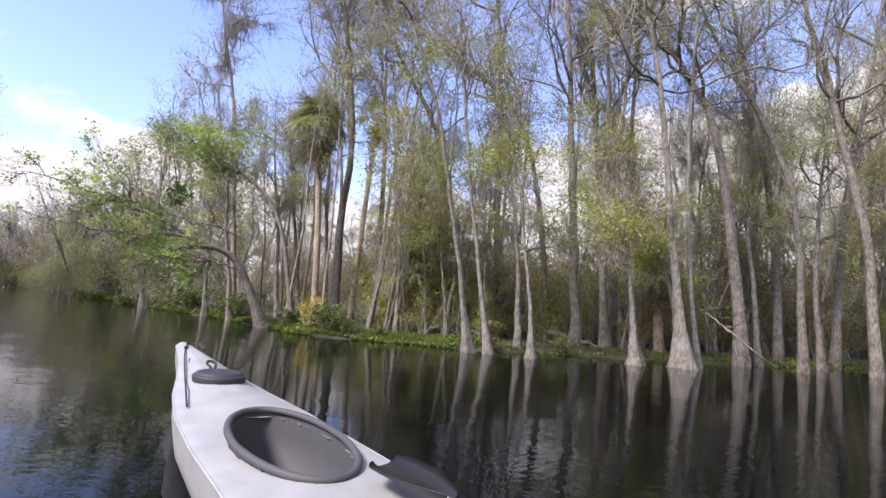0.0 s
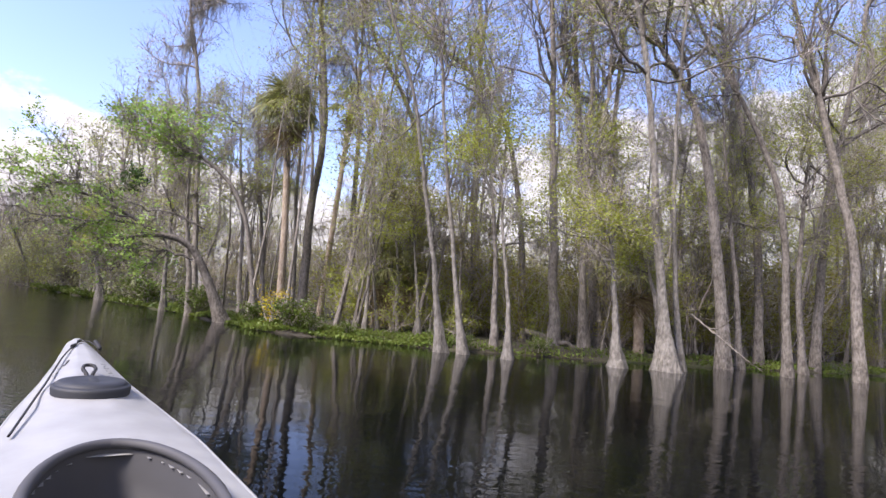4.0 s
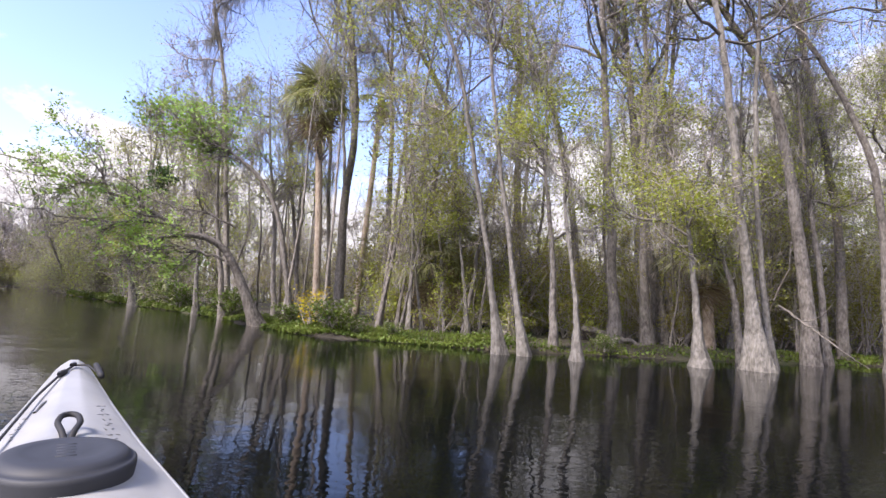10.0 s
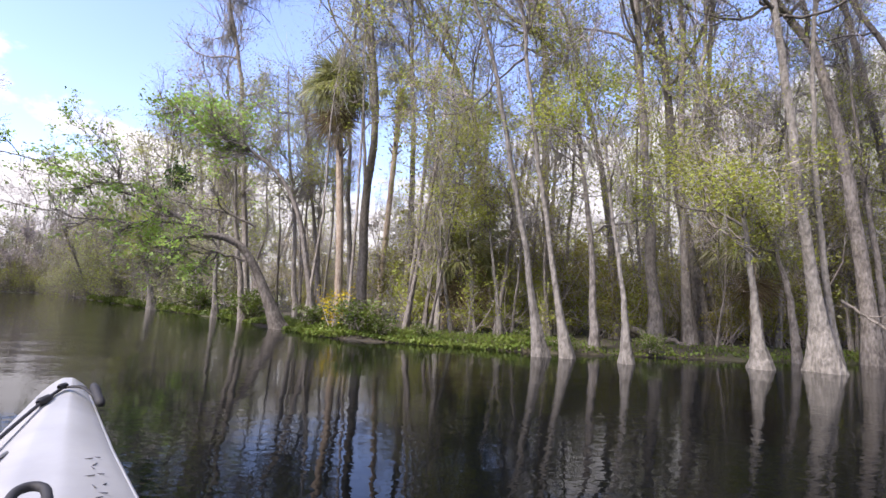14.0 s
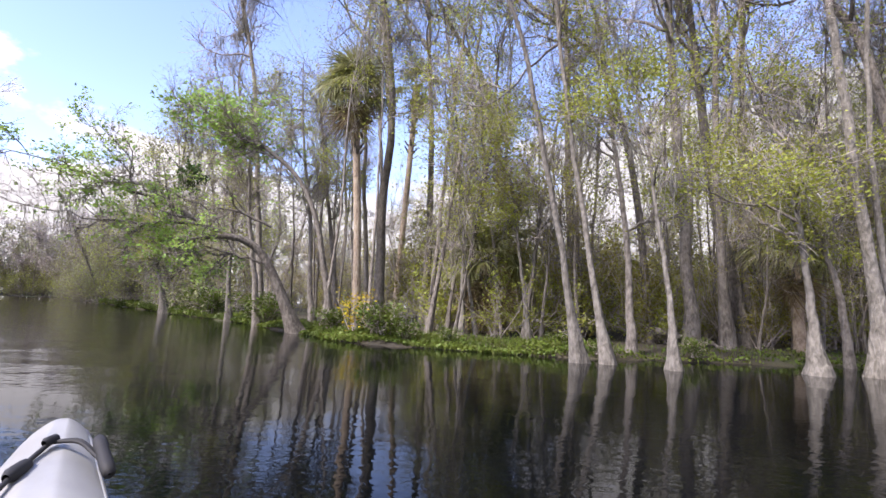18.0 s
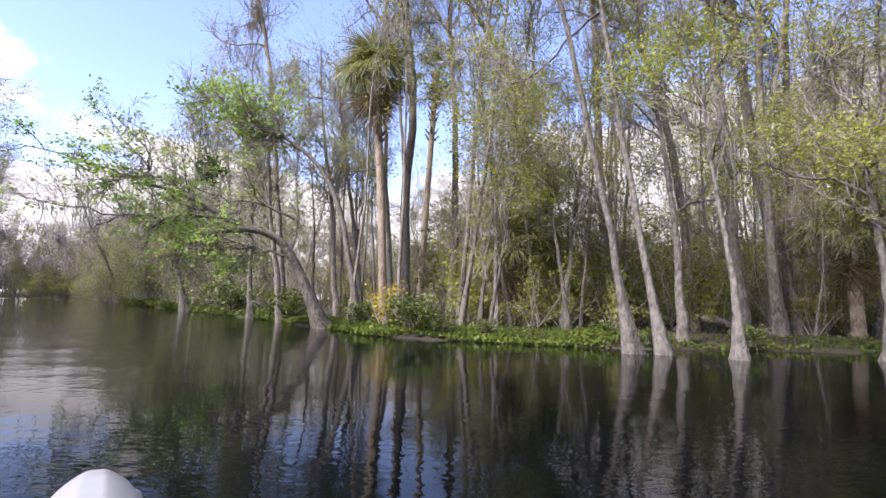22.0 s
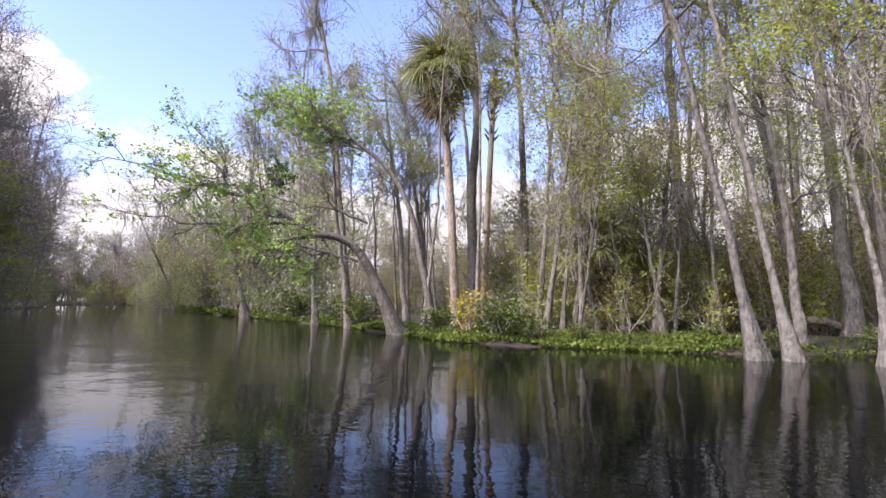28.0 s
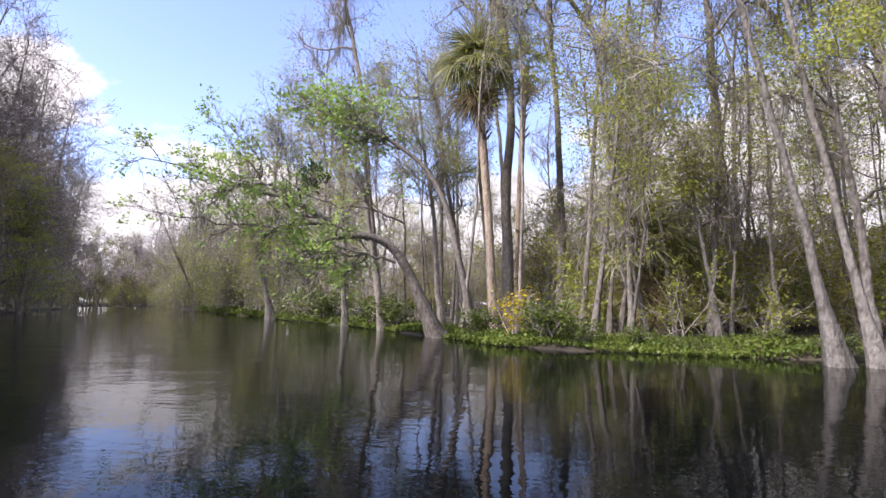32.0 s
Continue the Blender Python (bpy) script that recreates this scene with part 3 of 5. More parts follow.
# ---- palms ----
def fan_mesh(seed, dead=False):
    """One fan-shaped palm frond on a stalk that leaves the origin along +x and droops."""
    rng = np.random.default_rng(seed)
    n, k = 26, 5
    ang = np.linspace(-1.75, 1.75, n) + rng.normal(0, 0.03, n)
    hub = np.array([0.75, 0, 0.12 if not dead else -0.25])
    ln = (1.05 - 0.16 * np.abs(ang)) * rng.uniform(0.72, 1.12, n)
    t = np.linspace(0, 1, k)
    d = np.stack([np.cos(ang), np.sin(ang), np.full(n, 0.22)], 1)
    C = hub + d[:, None] * (ln[:, None] * t)[..., None]
    C[..., 2] -= (0.85 if not dead else 1.0) * (t ** 2)[None] * ln[:, None] * (0.8 + 0.4 * rng.uniform(0, 1, n))[:, None]
    side = np.stack([-np.sin(ang), np.cos(ang), np.zeros(n)], 1)
    w = np.array([0.012, 0.026, 0.022, 0.013, 0.002])
    fold = np.array([0, 0, 0.018])
    A = C + side[:, None] * w[None, :, None]
    B = C - side[:, None] * w[None, :, None]
    M = C - fold * (w / 0.03)[None, :, None]
    V = np.stack([A, M, B], 2).reshape(-1, 3)
    F = []
    for i in range(n):
        for j in range(k - 1):
            o = (i * k + j) * 3
            F += [(o, o + 1, o + 4, o + 3), (o + 1, o + 2, o + 5, o + 4)]
    st, _ = smooth_path([(0, 0, 0), (0.4, 0, 0.12 if not dead else -0.02), tuple(hub)], 6)
    sv, sf = tubes(st[None], np.linspace(0.022, 0.010, 6)[None], 5)
    V, F = merged((V, np.array(F)), (sv, sf))
    return fast_mesh("frond", V, F, DEADP if dead else PALM, False)


FANS = [fan_mesh(s) for s in (1, 2, 3)]
DEADFANS = [fan_mesh(s, True) for s in (4, 5)]


def palm(path, r, crown, green, dead, seed, label):
    """A cabbage palm: ringed trunk with leaf bases below a round head of drooping fans."""
    rng = np.random.default_rng(seed)
    base = np.array(path[0], float)
    ob = tagged(new("cabbage_palm"), label, "palm tree", "palms of the swamp forest")
    ob.location = base
    c, s = smooth_path([np.array(p) - base for p in path], 40)
    R = r * (1 + 0.35 * np.exp(-s * 9) + 0.06 * np.sin(s * 160) + 0.35 * np.exp(-((1 - s) / 0.10) ** 2))
    part_mesh("trunk", *tubes(c[None], R[None], 12), PALMBARK, ob)
    top = c[-1]
    n = 46
    za = rng.uniform(0.72, 0.99, n)
    idx = (za * 39).astype(int)
    a = rng.uniform(0, 6.28, n)
    P = c[idx] + np.stack([np.cos(a), np.sin(a), np.zeros(n)], 1) * r
    D = np.stack([np.cos(a), np.sin(a), np.full(n, 1.4)], 1)
    B = grow(rng, P, D, np.full(n, 0.28), 2, 0.08, 0)
    for q in range(n):
        part_mesh("leaf_base", *tubes(B[q:q + 1], np.array([[0.035, 0.025, 0.008]]), 4), DARK, ob, "" if q else "old split leaf base")
    for i in range(green + dead):
        is_dead = i >= green
        fr = new("dead_frond" if is_dead else "frond", DEADFANS[i % 2] if is_dead else FANS[i % 3])
        fr.parent = ob
        turn = i * 137.5 + rng.uniform(-12, 12)
        lift = rng.uniform(-80, -50) if is_dead else 86 - 120 * ((i + 0.5) / green) ** 0.8 + rng.uniform(-20, 20)
        sc = crown * rng.uniform(0.72, 1.12)
        fr.matrix_basis = Matrix.Translation((top[0], top[1], top[2] - rng.uniform(0, 0.15))) @ pose(0, 0, 0, 0, 0, turn) @ pose(0, 0, 0, rng.uniform(-25, 25), -lift, 0) @ Matrix.Scale(sc, 4)
    return ob


for a in PALMS:
    palm(*a)

# ---- trees that stand at the water's edge and just behind it ----
tree([(5.52, 12.30, -0.25), (5.39, 12.36, 1.05), (5.21, 12.46, 2.94), (5.15, 12.48, 4.10), (4.92, 12.60, 6.82), (4.53, 12.80, 9.10), (4.01, 13.06, 13.52)], 0.130, flare=2.3, bark=PALE, limbs=16, s0=0.45)
tree([(6.00, 12.73, -0.25), (5.81, 12.83, 2.32), (5.73, 12.87, 3.95), (5.77, 12.85, 6.34), (5.89, 12.78, 8.39), (6.08, 12.69, 12.88)], 0.082, flare=1.0, bark=PALE, limbs=10, s0=0.5)
tree([(4.40, 12.26, -0.25), (4.24, 12.32, 1.81), (4.12, 12.37, 2.96), (3.88, 12.47, 4.08), (3.57, 12.59, 5.11)], 0.088, flare=1.5, bark=PALE, limbs=16, s0=0.45, leaf=2.5, reach=1.3)
tree([(0.67, 12.40, -0.25), (0.44, 12.42, 1.01), (0.20, 12.43, 2.52), (-0.03, 12.45, 3.61), (-0.47, 12.47, 5.72), (-1.14, 12.52, 7.51), (-1.48, 12.54, 8.57), (-2.46, 12.60, 12.85)], 0.077, flare=1.5, bark=PALE, limbs=14, s0=0.5)
tree([(1.14, 12.36, -0.25), (0.84, 12.39, 1.32), (0.58, 12.42, 3.01), (0.32, 12.45, 4.76), (0.05, 12.48, 6.81), (-0.37, 12.52, 11.27)], 0.071, flare=1.4, bark=PALE, limbs=12, s0=0.5)
tree([(1.98, 11.83, -0.25), (1.91, 11.85, 1.12), (1.69, 11.89, 2.56), (1.58, 11.91, 3.73), (1.21, 11.98, 5.17)], 0.062, flare=1.2, bark=PALE, limbs=10, s0=0.45, leaf=1.5)
tree([(1.99, 14.06, -0.25), (1.89, 14.08, 2.12), (1.69, 14.11, 3.77), (1.31, 14.17, 6.34)], 0.089, flare=0.9, bark=GREY, limbs=10, s0=0.4, leaf=1.5)
tree([(3.98, 16.19, -0.25), (3.92, 16.21, 1.35), (3.79, 16.24, 3.63), (3.59, 16.30, 6.63), (3.46, 16.33, 9.21), (3.26, 16.38, 11.40), (2.97, 16.46, 15.88)], 0.155, flare=1.7, bark=GREY, limbs=16, s0=0.45)
tree([(3.32, 16.86, -0.25), (2.97, 16.94, 3.68), (2.72, 16.99, 5.16), (2.47, 17.05, 6.30), (1.96, 17.16, 7.84), (1.05, 17.36, 8.58), (-0.09, 17.60, 9.54), (-2.46, 18.11, 12.40)], 0.118, flare=0.8, bark=DARK, limbs=14, s0=0.5)
tree([(5.67, 17.23, -0.25), (5.48, 17.30, 1.97), (5.15, 17.42, 3.32), (4.81, 17.54, 6.40), (4.49, 17.65, 10.02), (4.22, 17.75, 14.50)], 0.179, flare=1.4, bark=GREY, limbs=12, s0=0.5)
tree([(6.05, 17.63, -0.25), (5.93, 17.67, 2.37), (5.91, 17.68, 5.62), (6.01, 17.64, 9.39), (6.09, 17.61, 13.88)], 0.129, flare=1.0, bark=GREY, limbs=12, s0=0.5)
tree([(6.24, 14.28, -0.25), (6.11, 14.35, 1.49), (5.83, 14.48, 2.58), (5.55, 14.62, 3.09), (5.14, 14.82, 3.22)], 0.099, flare=0.3, bark=DARK, limbs=9, s0=0.5, leaf=2.0, reach=0.8)
tree([(2.18, 20.09, -0.25), (1.98, 20.12, 0.91), (1.76, 20.14, 5.11), (1.67, 20.15, 8.23), (1.55, 20.17, 11.52), (1.16, 20.21, 14.23), (0.71, 20.27, 18.68)], 0.165, flare=0.9, bark=GREY, limbs=14, s0=0.5, moss=2)
tree([(0.31, 21.22, -0.25), (-0.01, 21.23, 2.63), (-0.30, 21.23, 5.17), (-0.64, 21.24, 7.78), (-1.12, 21.25, 9.08), (-2.24, 21.27, 10.59), (-3.08, 21.28, 12.62), (-4.29, 21.30, 16.77)], 0.160, flare=0.6, bark=DARK, limbs=16, s0=0.5, moss=1.5)
# from x = 8 eastward, DARK bark carries the backlit shade of the trunks
tree([(8.21, 14.92, -0.25), (8.11, 14.98, 2.06), (7.94, 15.09, 4.34), (7.54, 15.33, 7.23), (6.89, 15.72, 8.71), (6.09, 16.20, 10.48), (4.84, 16.96, 14.46)], 0.177, flare=1.0, bark=DARK, limbs=14, s0=0.5)
tree([(9.05, 15.58, -0.25), (8.95, 15.65, 2.27), (8.71, 15.79, 4.88), (8.56, 15.89, 7.74)], 0.098, flare=0.9, bark=DARK, limbs=10, s0=0.5)
tree([(10.52, 17.01, -0.25), (10.44, 17.06, 4.32), (10.16, 17.25, 6.92), (9.78, 17.51, 9.30), (9.41, 17.76, 12.16), (9.00, 18.03, 16.60)], 0.150, flare=0.7, bark=DARK, limbs=14, s0=0.5)
tree([(9.12, 13.72, -0.25), (9.08, 13.75, 2.08), (9.05, 13.77, 3.60), (8.95, 13.84, 4.74), (8.43, 14.22, 6.64), (7.82, 14.67, 8.27), (7.24, 15.09, 9.93), (6.23, 15.84, 14.05)], 0.106, flare=0.8, bark=DARK, limbs=14, s0=0.5)
tree([(10.85, 15.54, -0.25), (10.73, 15.64, 2.30), (10.84, 15.56, 5.00), (11.05, 15.39, 7.77)], 0.104, flare=0.6, bark=DARK, limbs=10, s0=0.45)
tree([(11.17, 13.99, -0.25), (11.09, 14.06, 3.37), (10.77, 14.34, 5.82), (10.39, 14.67, 8.36), (10.02, 15.00, 10.66), (9.52, 15.45, 15.06)], 0.143, flare=0.7, bark=DARK, limbs=14, s0=0.5, leaf=1.5)
tree([(12.40, 17.21, -0.25), (12.54, 17.11, 3.15), (12.80, 16.92, 6.44), (13.30, 16.55, 9.75), (13.77, 16.21, 14.17)], 0.155, flare=0.7, bark=DARK, limbs=12, s0=0.45)
tree([(-1.35, 16.07, -0.25), (-1.40, 16.06, 1.57), (-1.41, 16.06, 2.98), (-1.70, 16.04, 4.85), (-2.05, 16.01, 6.96)], 0.071, flare=0.8, bark=PALE, limbs=10, s0=0.5)
tree([(-0.95, 16.30, -0.25), (-1.23, 16.28, 1.32), (-1.46, 16.27, 2.65), (-1.22, 16.28, 4.63)], 0.064, flare=0.8, bark=PALE, limbs=9, s0=0.5)
tree([(-0.41, 16.32, -0.25), (-0.54, 16.32, 1.13), (-0.69, 16.31, 2.56), (-1.02, 16.31, 4.16), (-1.04, 16.31, 6.33)], 0.071, flare=0.8, bark=PALE, limbs=10, s0=0.5)
tree([(0.21, 15.52, -0.25), (0.02, 15.53, 1.16), (-0.15, 15.53, 2.35), (-0.39, 15.53, 4.03)], 0.075, flare=0.8, bark=PALE, limbs=9, s0=0.5)
tree([(-2.66, 20.05, -0.25), (-2.61, 20.05, 1.46), (-2.53, 20.06, 3.06), (-2.63, 20.05, 5.93), (-2.86, 20.02, 9.25), (-3.07, 19.99, 13.74)], 0.140, flare=0.7, bark=DARK, limbs=14, s0=0.5, moss=2)
tree([(-4.01, 20.32, -0.25), (-4.11, 20.30, 2.22), (-4.19, 20.28, 4.26), (-4.00, 20.32, 5.88), (-3.99, 20.32, 7.54), (-4.25, 20.27, 9.45), (-4.62, 20.19, 11.80), (-4.90, 20.13, 13.08), (-5.59, 19.99, 17.47)], 0.185, flare=0.6, bark=GREY, limbs=14, s0=0.45, moss=5, fork=(0.42, -0.9, 0.3))
tree([(-4.22, 20.78, -0.25), (-4.25, 20.78, 3.01), (-4.29, 20.77, 4.69), (-4.51, 20.73, 7.25), (-4.63, 20.70, 9.40), (-4.82, 20.66, 13.89)], 0.085, flare=0.4, bark=GREY, limbs=10, s0=0.5, moss=1.5)
tree([(-4.67, 21.71, -0.25), (-4.86, 21.67, 2.65), (-5.08, 21.62, 4.85), (-5.13, 21.61, 7.03), (-5.22, 21.59, 10.22), (-5.30, 21.57, 14.72)], 0.099, flare=0.4, bark=GREY, limbs=10, s0=0.5)
tree([(-4.75, 17.40, -0.25), (-5.04, 17.40, 1.43), (-5.40, 17.40, 3.06), (-5.85, 17.40, 4.05), (-6.71, 17.40, 4.81), (-7.73, 17.35, 5.35), (-8.71, 17.30, 5.80), (-9.54, 17.30, 6.30)], 0.105, flare=0.7, bark=GREY, limbs=18, s0=0.62, leaf=0.75, big_leaf=1, reach=0.85, moss=0.1, up=0.10, twigs=0.45)
tree([(-5.27, 20.01, -0.25), (-5.55, 19.94, 2.21), (-6.00, 19.81, 5.14), (-6.40, 19.70, 8.14)], 0.092, flare=0.6, bark=GREY, limbs=12, s0=0.45)
tree([(-8.31, 21.62, -0.25), (-8.54, 21.52, 2.12), (-8.85, 21.40, 5.30), (-9.09, 21.30, 7.90), (-9.35, 21.20, 9.63), (-9.71, 21.05, 11.11), (-10.45, 20.75, 15.46)], 0.127, flare=0.9, bark=GREY, limbs=18, s0=0.45, leaf=0.4, moss=5, reach=0.75)
tree([(-7.67, 19.72, -0.25), (-7.88, 19.63, 1.41), (-8.17, 19.51, 3.30), (-8.32, 19.45, 5.63), (-8.35, 19.44, 7.23)], 0.105, flare=1.0, bark=GREY, limbs=12, s0=0.45, leaf=0.6)
tree([(-9.72, 22.20, -0.25), (-9.86, 22.14, 1.43), (-9.86, 22.14, 2.74), (-9.96, 22.09, 5.39), (-10.07, 22.04, 8.10)], 0.109, flare=0.7, bark=PALE, limbs=12, s0=0.4)
tree([(-15.89, 28.80, -0.25), (-16.05, 28.71, 0.82), (-16.22, 28.61, 1.64), (-16.51, 28.44, 3.02), (-16.93, 28.20, 4.08)], 0.184, flare=1.1, bark=PALE, limbs=10, s0=0.45, leaf=1.5, reach=0.9)
tree([(-5.81, 19.33, -0.25), (-6.03, 19.26, 1.16), (-6.11, 19.24, 3.04), (-6.53, 19.10, 5.88), (-6.69, 19.05, 8.23)], 0.090, flare=1.0, bark=GREY, limbs=12, s0=0.4)


# ---- trees deeper in the forest: a few kinds, repeated at other turns and sizes ----
def stock_tree(i, h, r, bark, leaf, moss, lean, foliage=None, twigs=0.75, limbs=13, s0=0.35):
    w = np.random.default_rng(300 + i).normal(0, 0.022 * h, (5, 2))
    pts = [(0, 0, -0.3)] + [(lean * (q / 5) ** 1.4 + w[q - 1, 0], w[q - 1, 1], h * q / 5) for q in range(1, 6)]
    return tree(pts, r * 0.74, 0.9, bark, limbs, s0, leaf, moss, 1.0, 0, foliage, twigs=twigs, fork=(0.30 + 0.05 * (i % 4), 0.09 * h, -0.05 * h) if i % 2 == 0 else None)


STOCK = [stock_tree(0, 13, 0.15, GREY, 1.2, 1.5, 0.6), stock_tree(1, 14.5, 0.18, DARK, 0.6, 2.0, -0.8),
         stock_tree(2, 11, 0.11, GREY, 1.6, 0.8, 0.9), stock_tree(3, 12, 0.12, GREY, 1.3, 2.2, -0.5, GREYBUD),
         stock_tree(4, 9.0, 0.075, GREY, 2.6, 0.4, 1.1), stock_tree(5, 15, 0.16, GREY, 1.5, 1.6, 0.3, GREYBUD, 1.2),
         stock_tree(6, 8.0, 0.075, DARK, 2.2, 0.6, -1.0, OLIVE), stock_tree(7, 7.0, 0.06, PALE, 1.5, 0.3, 0.7)]
frng = np.random.default_rng(11)
spots = []
tries, placed = 0, 0
while len(spots) < 74 and tries < 20000:
    tries += 1
    x = frng.uniform(-24, 34) if frng.uniform() < 0.65 else frng.uniform(5, 30)
    dn = frng.uniform(1.2, 26) if frng.uniform() < 0.8 else frng.uniform(0.8, 5)
    y = float(np.interp(x, SHORE_X, SHORE_Y)) + dn / 0.8
    if -5 < x < 0 and dn < 7:
        continue
    near = 0.8 + 0.05 * dn + (1.2 if x < -2 else 0)
    if all((x - a) ** 2 + (y - b) ** 2 > near ** 2 for a, b in spots):
        spots.append((x, y))
        k = int(frng.choice(8, p=(0.11, 0.09, 0.13, 0.09, 0.20, 0.09, 0.18, 0.11)))
        sc = frng.uniform(0.8, 1.2)
        m = pose(x, y, float(ground_z(x, y)) - 0.05, frng.uniform(-4, 4), frng.uniform(-4, 4), frng.uniform(0, 360)) @ Matrix.Diagonal((sc * 0.95, sc * 0.95, sc, 1))
        if placed < 8:
            STOCK[placed].matrix_basis = m
            placed += 1
        else:
            copy_thing(STOCK[k], m)


# slender trunks crowding between the larger trees; DARK bark puts forest shade into their colour
SLIM = [tree([(0, 0, -0.3), (0.2 * q, 0.1, h * 0.35), (0.35 * q, -0.1, h * 0.7), (0.8 * q, 0.1, h)], r, 0.9, bark, 6, 0.55, lf, 0.2, 0.6, 0, None,
             name="slender_tree", label=words, twigs=0.3)
        for q, h, r, bark, lf, words in ((1, 9.5, 0.055, GREY, 0.25, "slender grey swamp tree with thin spring leaves"),
                                         (-1, 11.5, 0.055, DARK, 0.1, "slender brown swamp tree with bare twigs"),
                                         (1.6, 8.0, 0.045, DARK, 0.35, "slender dark leaning tree with spring leaves"))]
for i in range(26):
    x = frng.uniform(-6.5, 4) if i % 2 else frng.uniform(-9, 13)
    y = float(np.interp(x, SHORE_X, SHORE_Y)) + frng.uniform(1.2, 9)
    m = pose(x, y, float(ground_z(x, y)) - 0.05, frng.uniform(-6, 6), frng.uniform(-6, 6), frng.uniform(0, 360)) @ Matrix.Scale(frng.uniform(0.75, 1.2), 4)
    if i < 3:
        SLIM[i].matrix_basis = m
    else:
        copy_thing(SLIM[i % 3], m)

# leafy saplings close behind the first trunks, thickest towards the east
SAPLINGS = [tree([(0, 0, -0.2), (0.15 * q, 0.05, h * 0.3), (0.1 * q, -0.15, h * 0.65), (0.5 * q, 0.1, h)], r, 0.5, DARK, 15, 0.16, lf, 0.15, 1.15, 0, mat,
                 name="sapling", label=words, twigs=0.9, up=0.03, fork=(0.3, -0.5 * q, 0.3))
            for q, h, r, lf, mat, words in ((1, 5.0, 0.036, 0.85, SPRING, "thin leafing sapling with yellow-green sprays"),
                                            (-1, 6.2, 0.042, 0.7, OLIVE, "thin olive-leaved sapling among the trunks"),
                                            (1, 4.2, 0.026, 0.5, BUD, "thin budding sapling among the trunks"))]
srng = np.random.default_rng(23)
for i in range(45):
    if i % 3 == 2:
        k, x = 2, srng.uniform(-10, 6)
    else:
        k, x = i % 3, srng.uniform(-2.5, 12) if i % 2 else srng.uniform(4, 24)
    y = float(np.interp(x, SHORE_X, SHORE_Y)) + (srng.uniform(0.9, 8) if k != 2 else srng.uniform(5, 13))
    m = pose(x, y, float(ground_z(x, y)) - 0.05, srng.uniform(-7, 7), srng.uniform(-7, 7), srng.uniform(0, 360)) @ Matrix.Scale(srng.uniform(0.7, 1.25), 4)
    if i < 3:
        SAPLINGS[k].matrix_basis = m
    else:
        copy_thing(SAPLINGS[k], m)
# tall trees crowding the east bank
for i in range(9):
    x = srng.uniform(9, 24)
    y = float(np.interp(x, SHORE_X, SHORE_Y)) + srng.uniform(0.8, 9)
    copy_thing(STOCK[(0, 2, 5, 4)[i % 4]], pose(x, y, float(ground_z(x, y)) - 0.05, srng.uniform(-4, 4), srng.uniform(-6, 2), srng.uniform(0, 360)) @ Matrix.Scale(srng.uniform(0.8, 1.1), 4))


# ---- undergrowth ----
def shrub(seed, h, w, n, leafmat, label, size=0.10, stems=9, kind="shrub"):
    """A shrub of bent stems and a loose, uneven mass of leaves."""
    rng = np.random.default_rng(seed)
    ob = tagged(new(kind), label, kind, "undergrowth of the bank")
    D = np.stack([rng.normal(0, 0.5, stems) * w / h, rng.normal(0, 0.5, stems) * w / h, np.ones(stems)], 1)
    C = grow(rng, rng.normal(0, 0.08 * w, (stems, 3)) * [1, 1, 0], D, h * rng.uniform(0.6, 1.1, stems), 6, 0.16, 0.05)
    R = np.full(stems, 0.012 + 0.004 * h)[:, None] * np.linspace(1, 0.3, 7)[None]
    B, rb = spawn(rng, C, R, 6, 0.15, 1.0, 0.8, 0.38 * w, 3, 0.25, 0.03, 0.008)
    T, rt = spawn(rng, B, rb, 2, 0.2, 1.0, 0.7, 0.18 * w, 1, 0.25, 0.0, 0.004)
    tagged(part_mesh("stem_thicket", *merged(tubes(C, R, 4), tubes(B, rb, 3), tubes(T, np.maximum(rt, 0.003), 3)), TWIG, ob), kind="stuff")
    ends = np.concatenate([T[:, 1:].reshape(-1, 3), B[:, 1:].reshape(-1, 3)])
    pick = ends[rng.integers(0, len(ends), n)] + rng.normal(0, 0.07 * w ** 0.5, (n, 3))
    pick[:, 2] = np.abs(pick[:, 2])
    tagged(part_mesh("foliage", *leaf_quads(rng, pick, size), leafmat, ob, "", False), kind="stuff")
    return ob


SHRUBS = [shrub(21, 2.6, 1.7, 1700, OLIVE, "olive-green understory shrub among tree trunks", 0.082),
          shrub(22, 3.6, 2.0, 2000, OLIVE, "tall olive green bush among the trunks", 0.085),
          shrub(23, 2.0, 1.6, 1300, SPRING, "yellow green shrub among the trunks", 0.07),
          shrub(24, 4.4, 2.2, 1000, DEEP, "dark green evergreen bush in the forest", 0.11),
          shrub(25, 3.0, 1.8, 900, GREYBUD, "brown-grey leafless thicket with buds", 0.06, 20),
          shrub(26, 3.2, 2.0, 1500, HAZE, "olive-brown thicket behind the trunks", 0.08, 14)]
used = [False] * 6
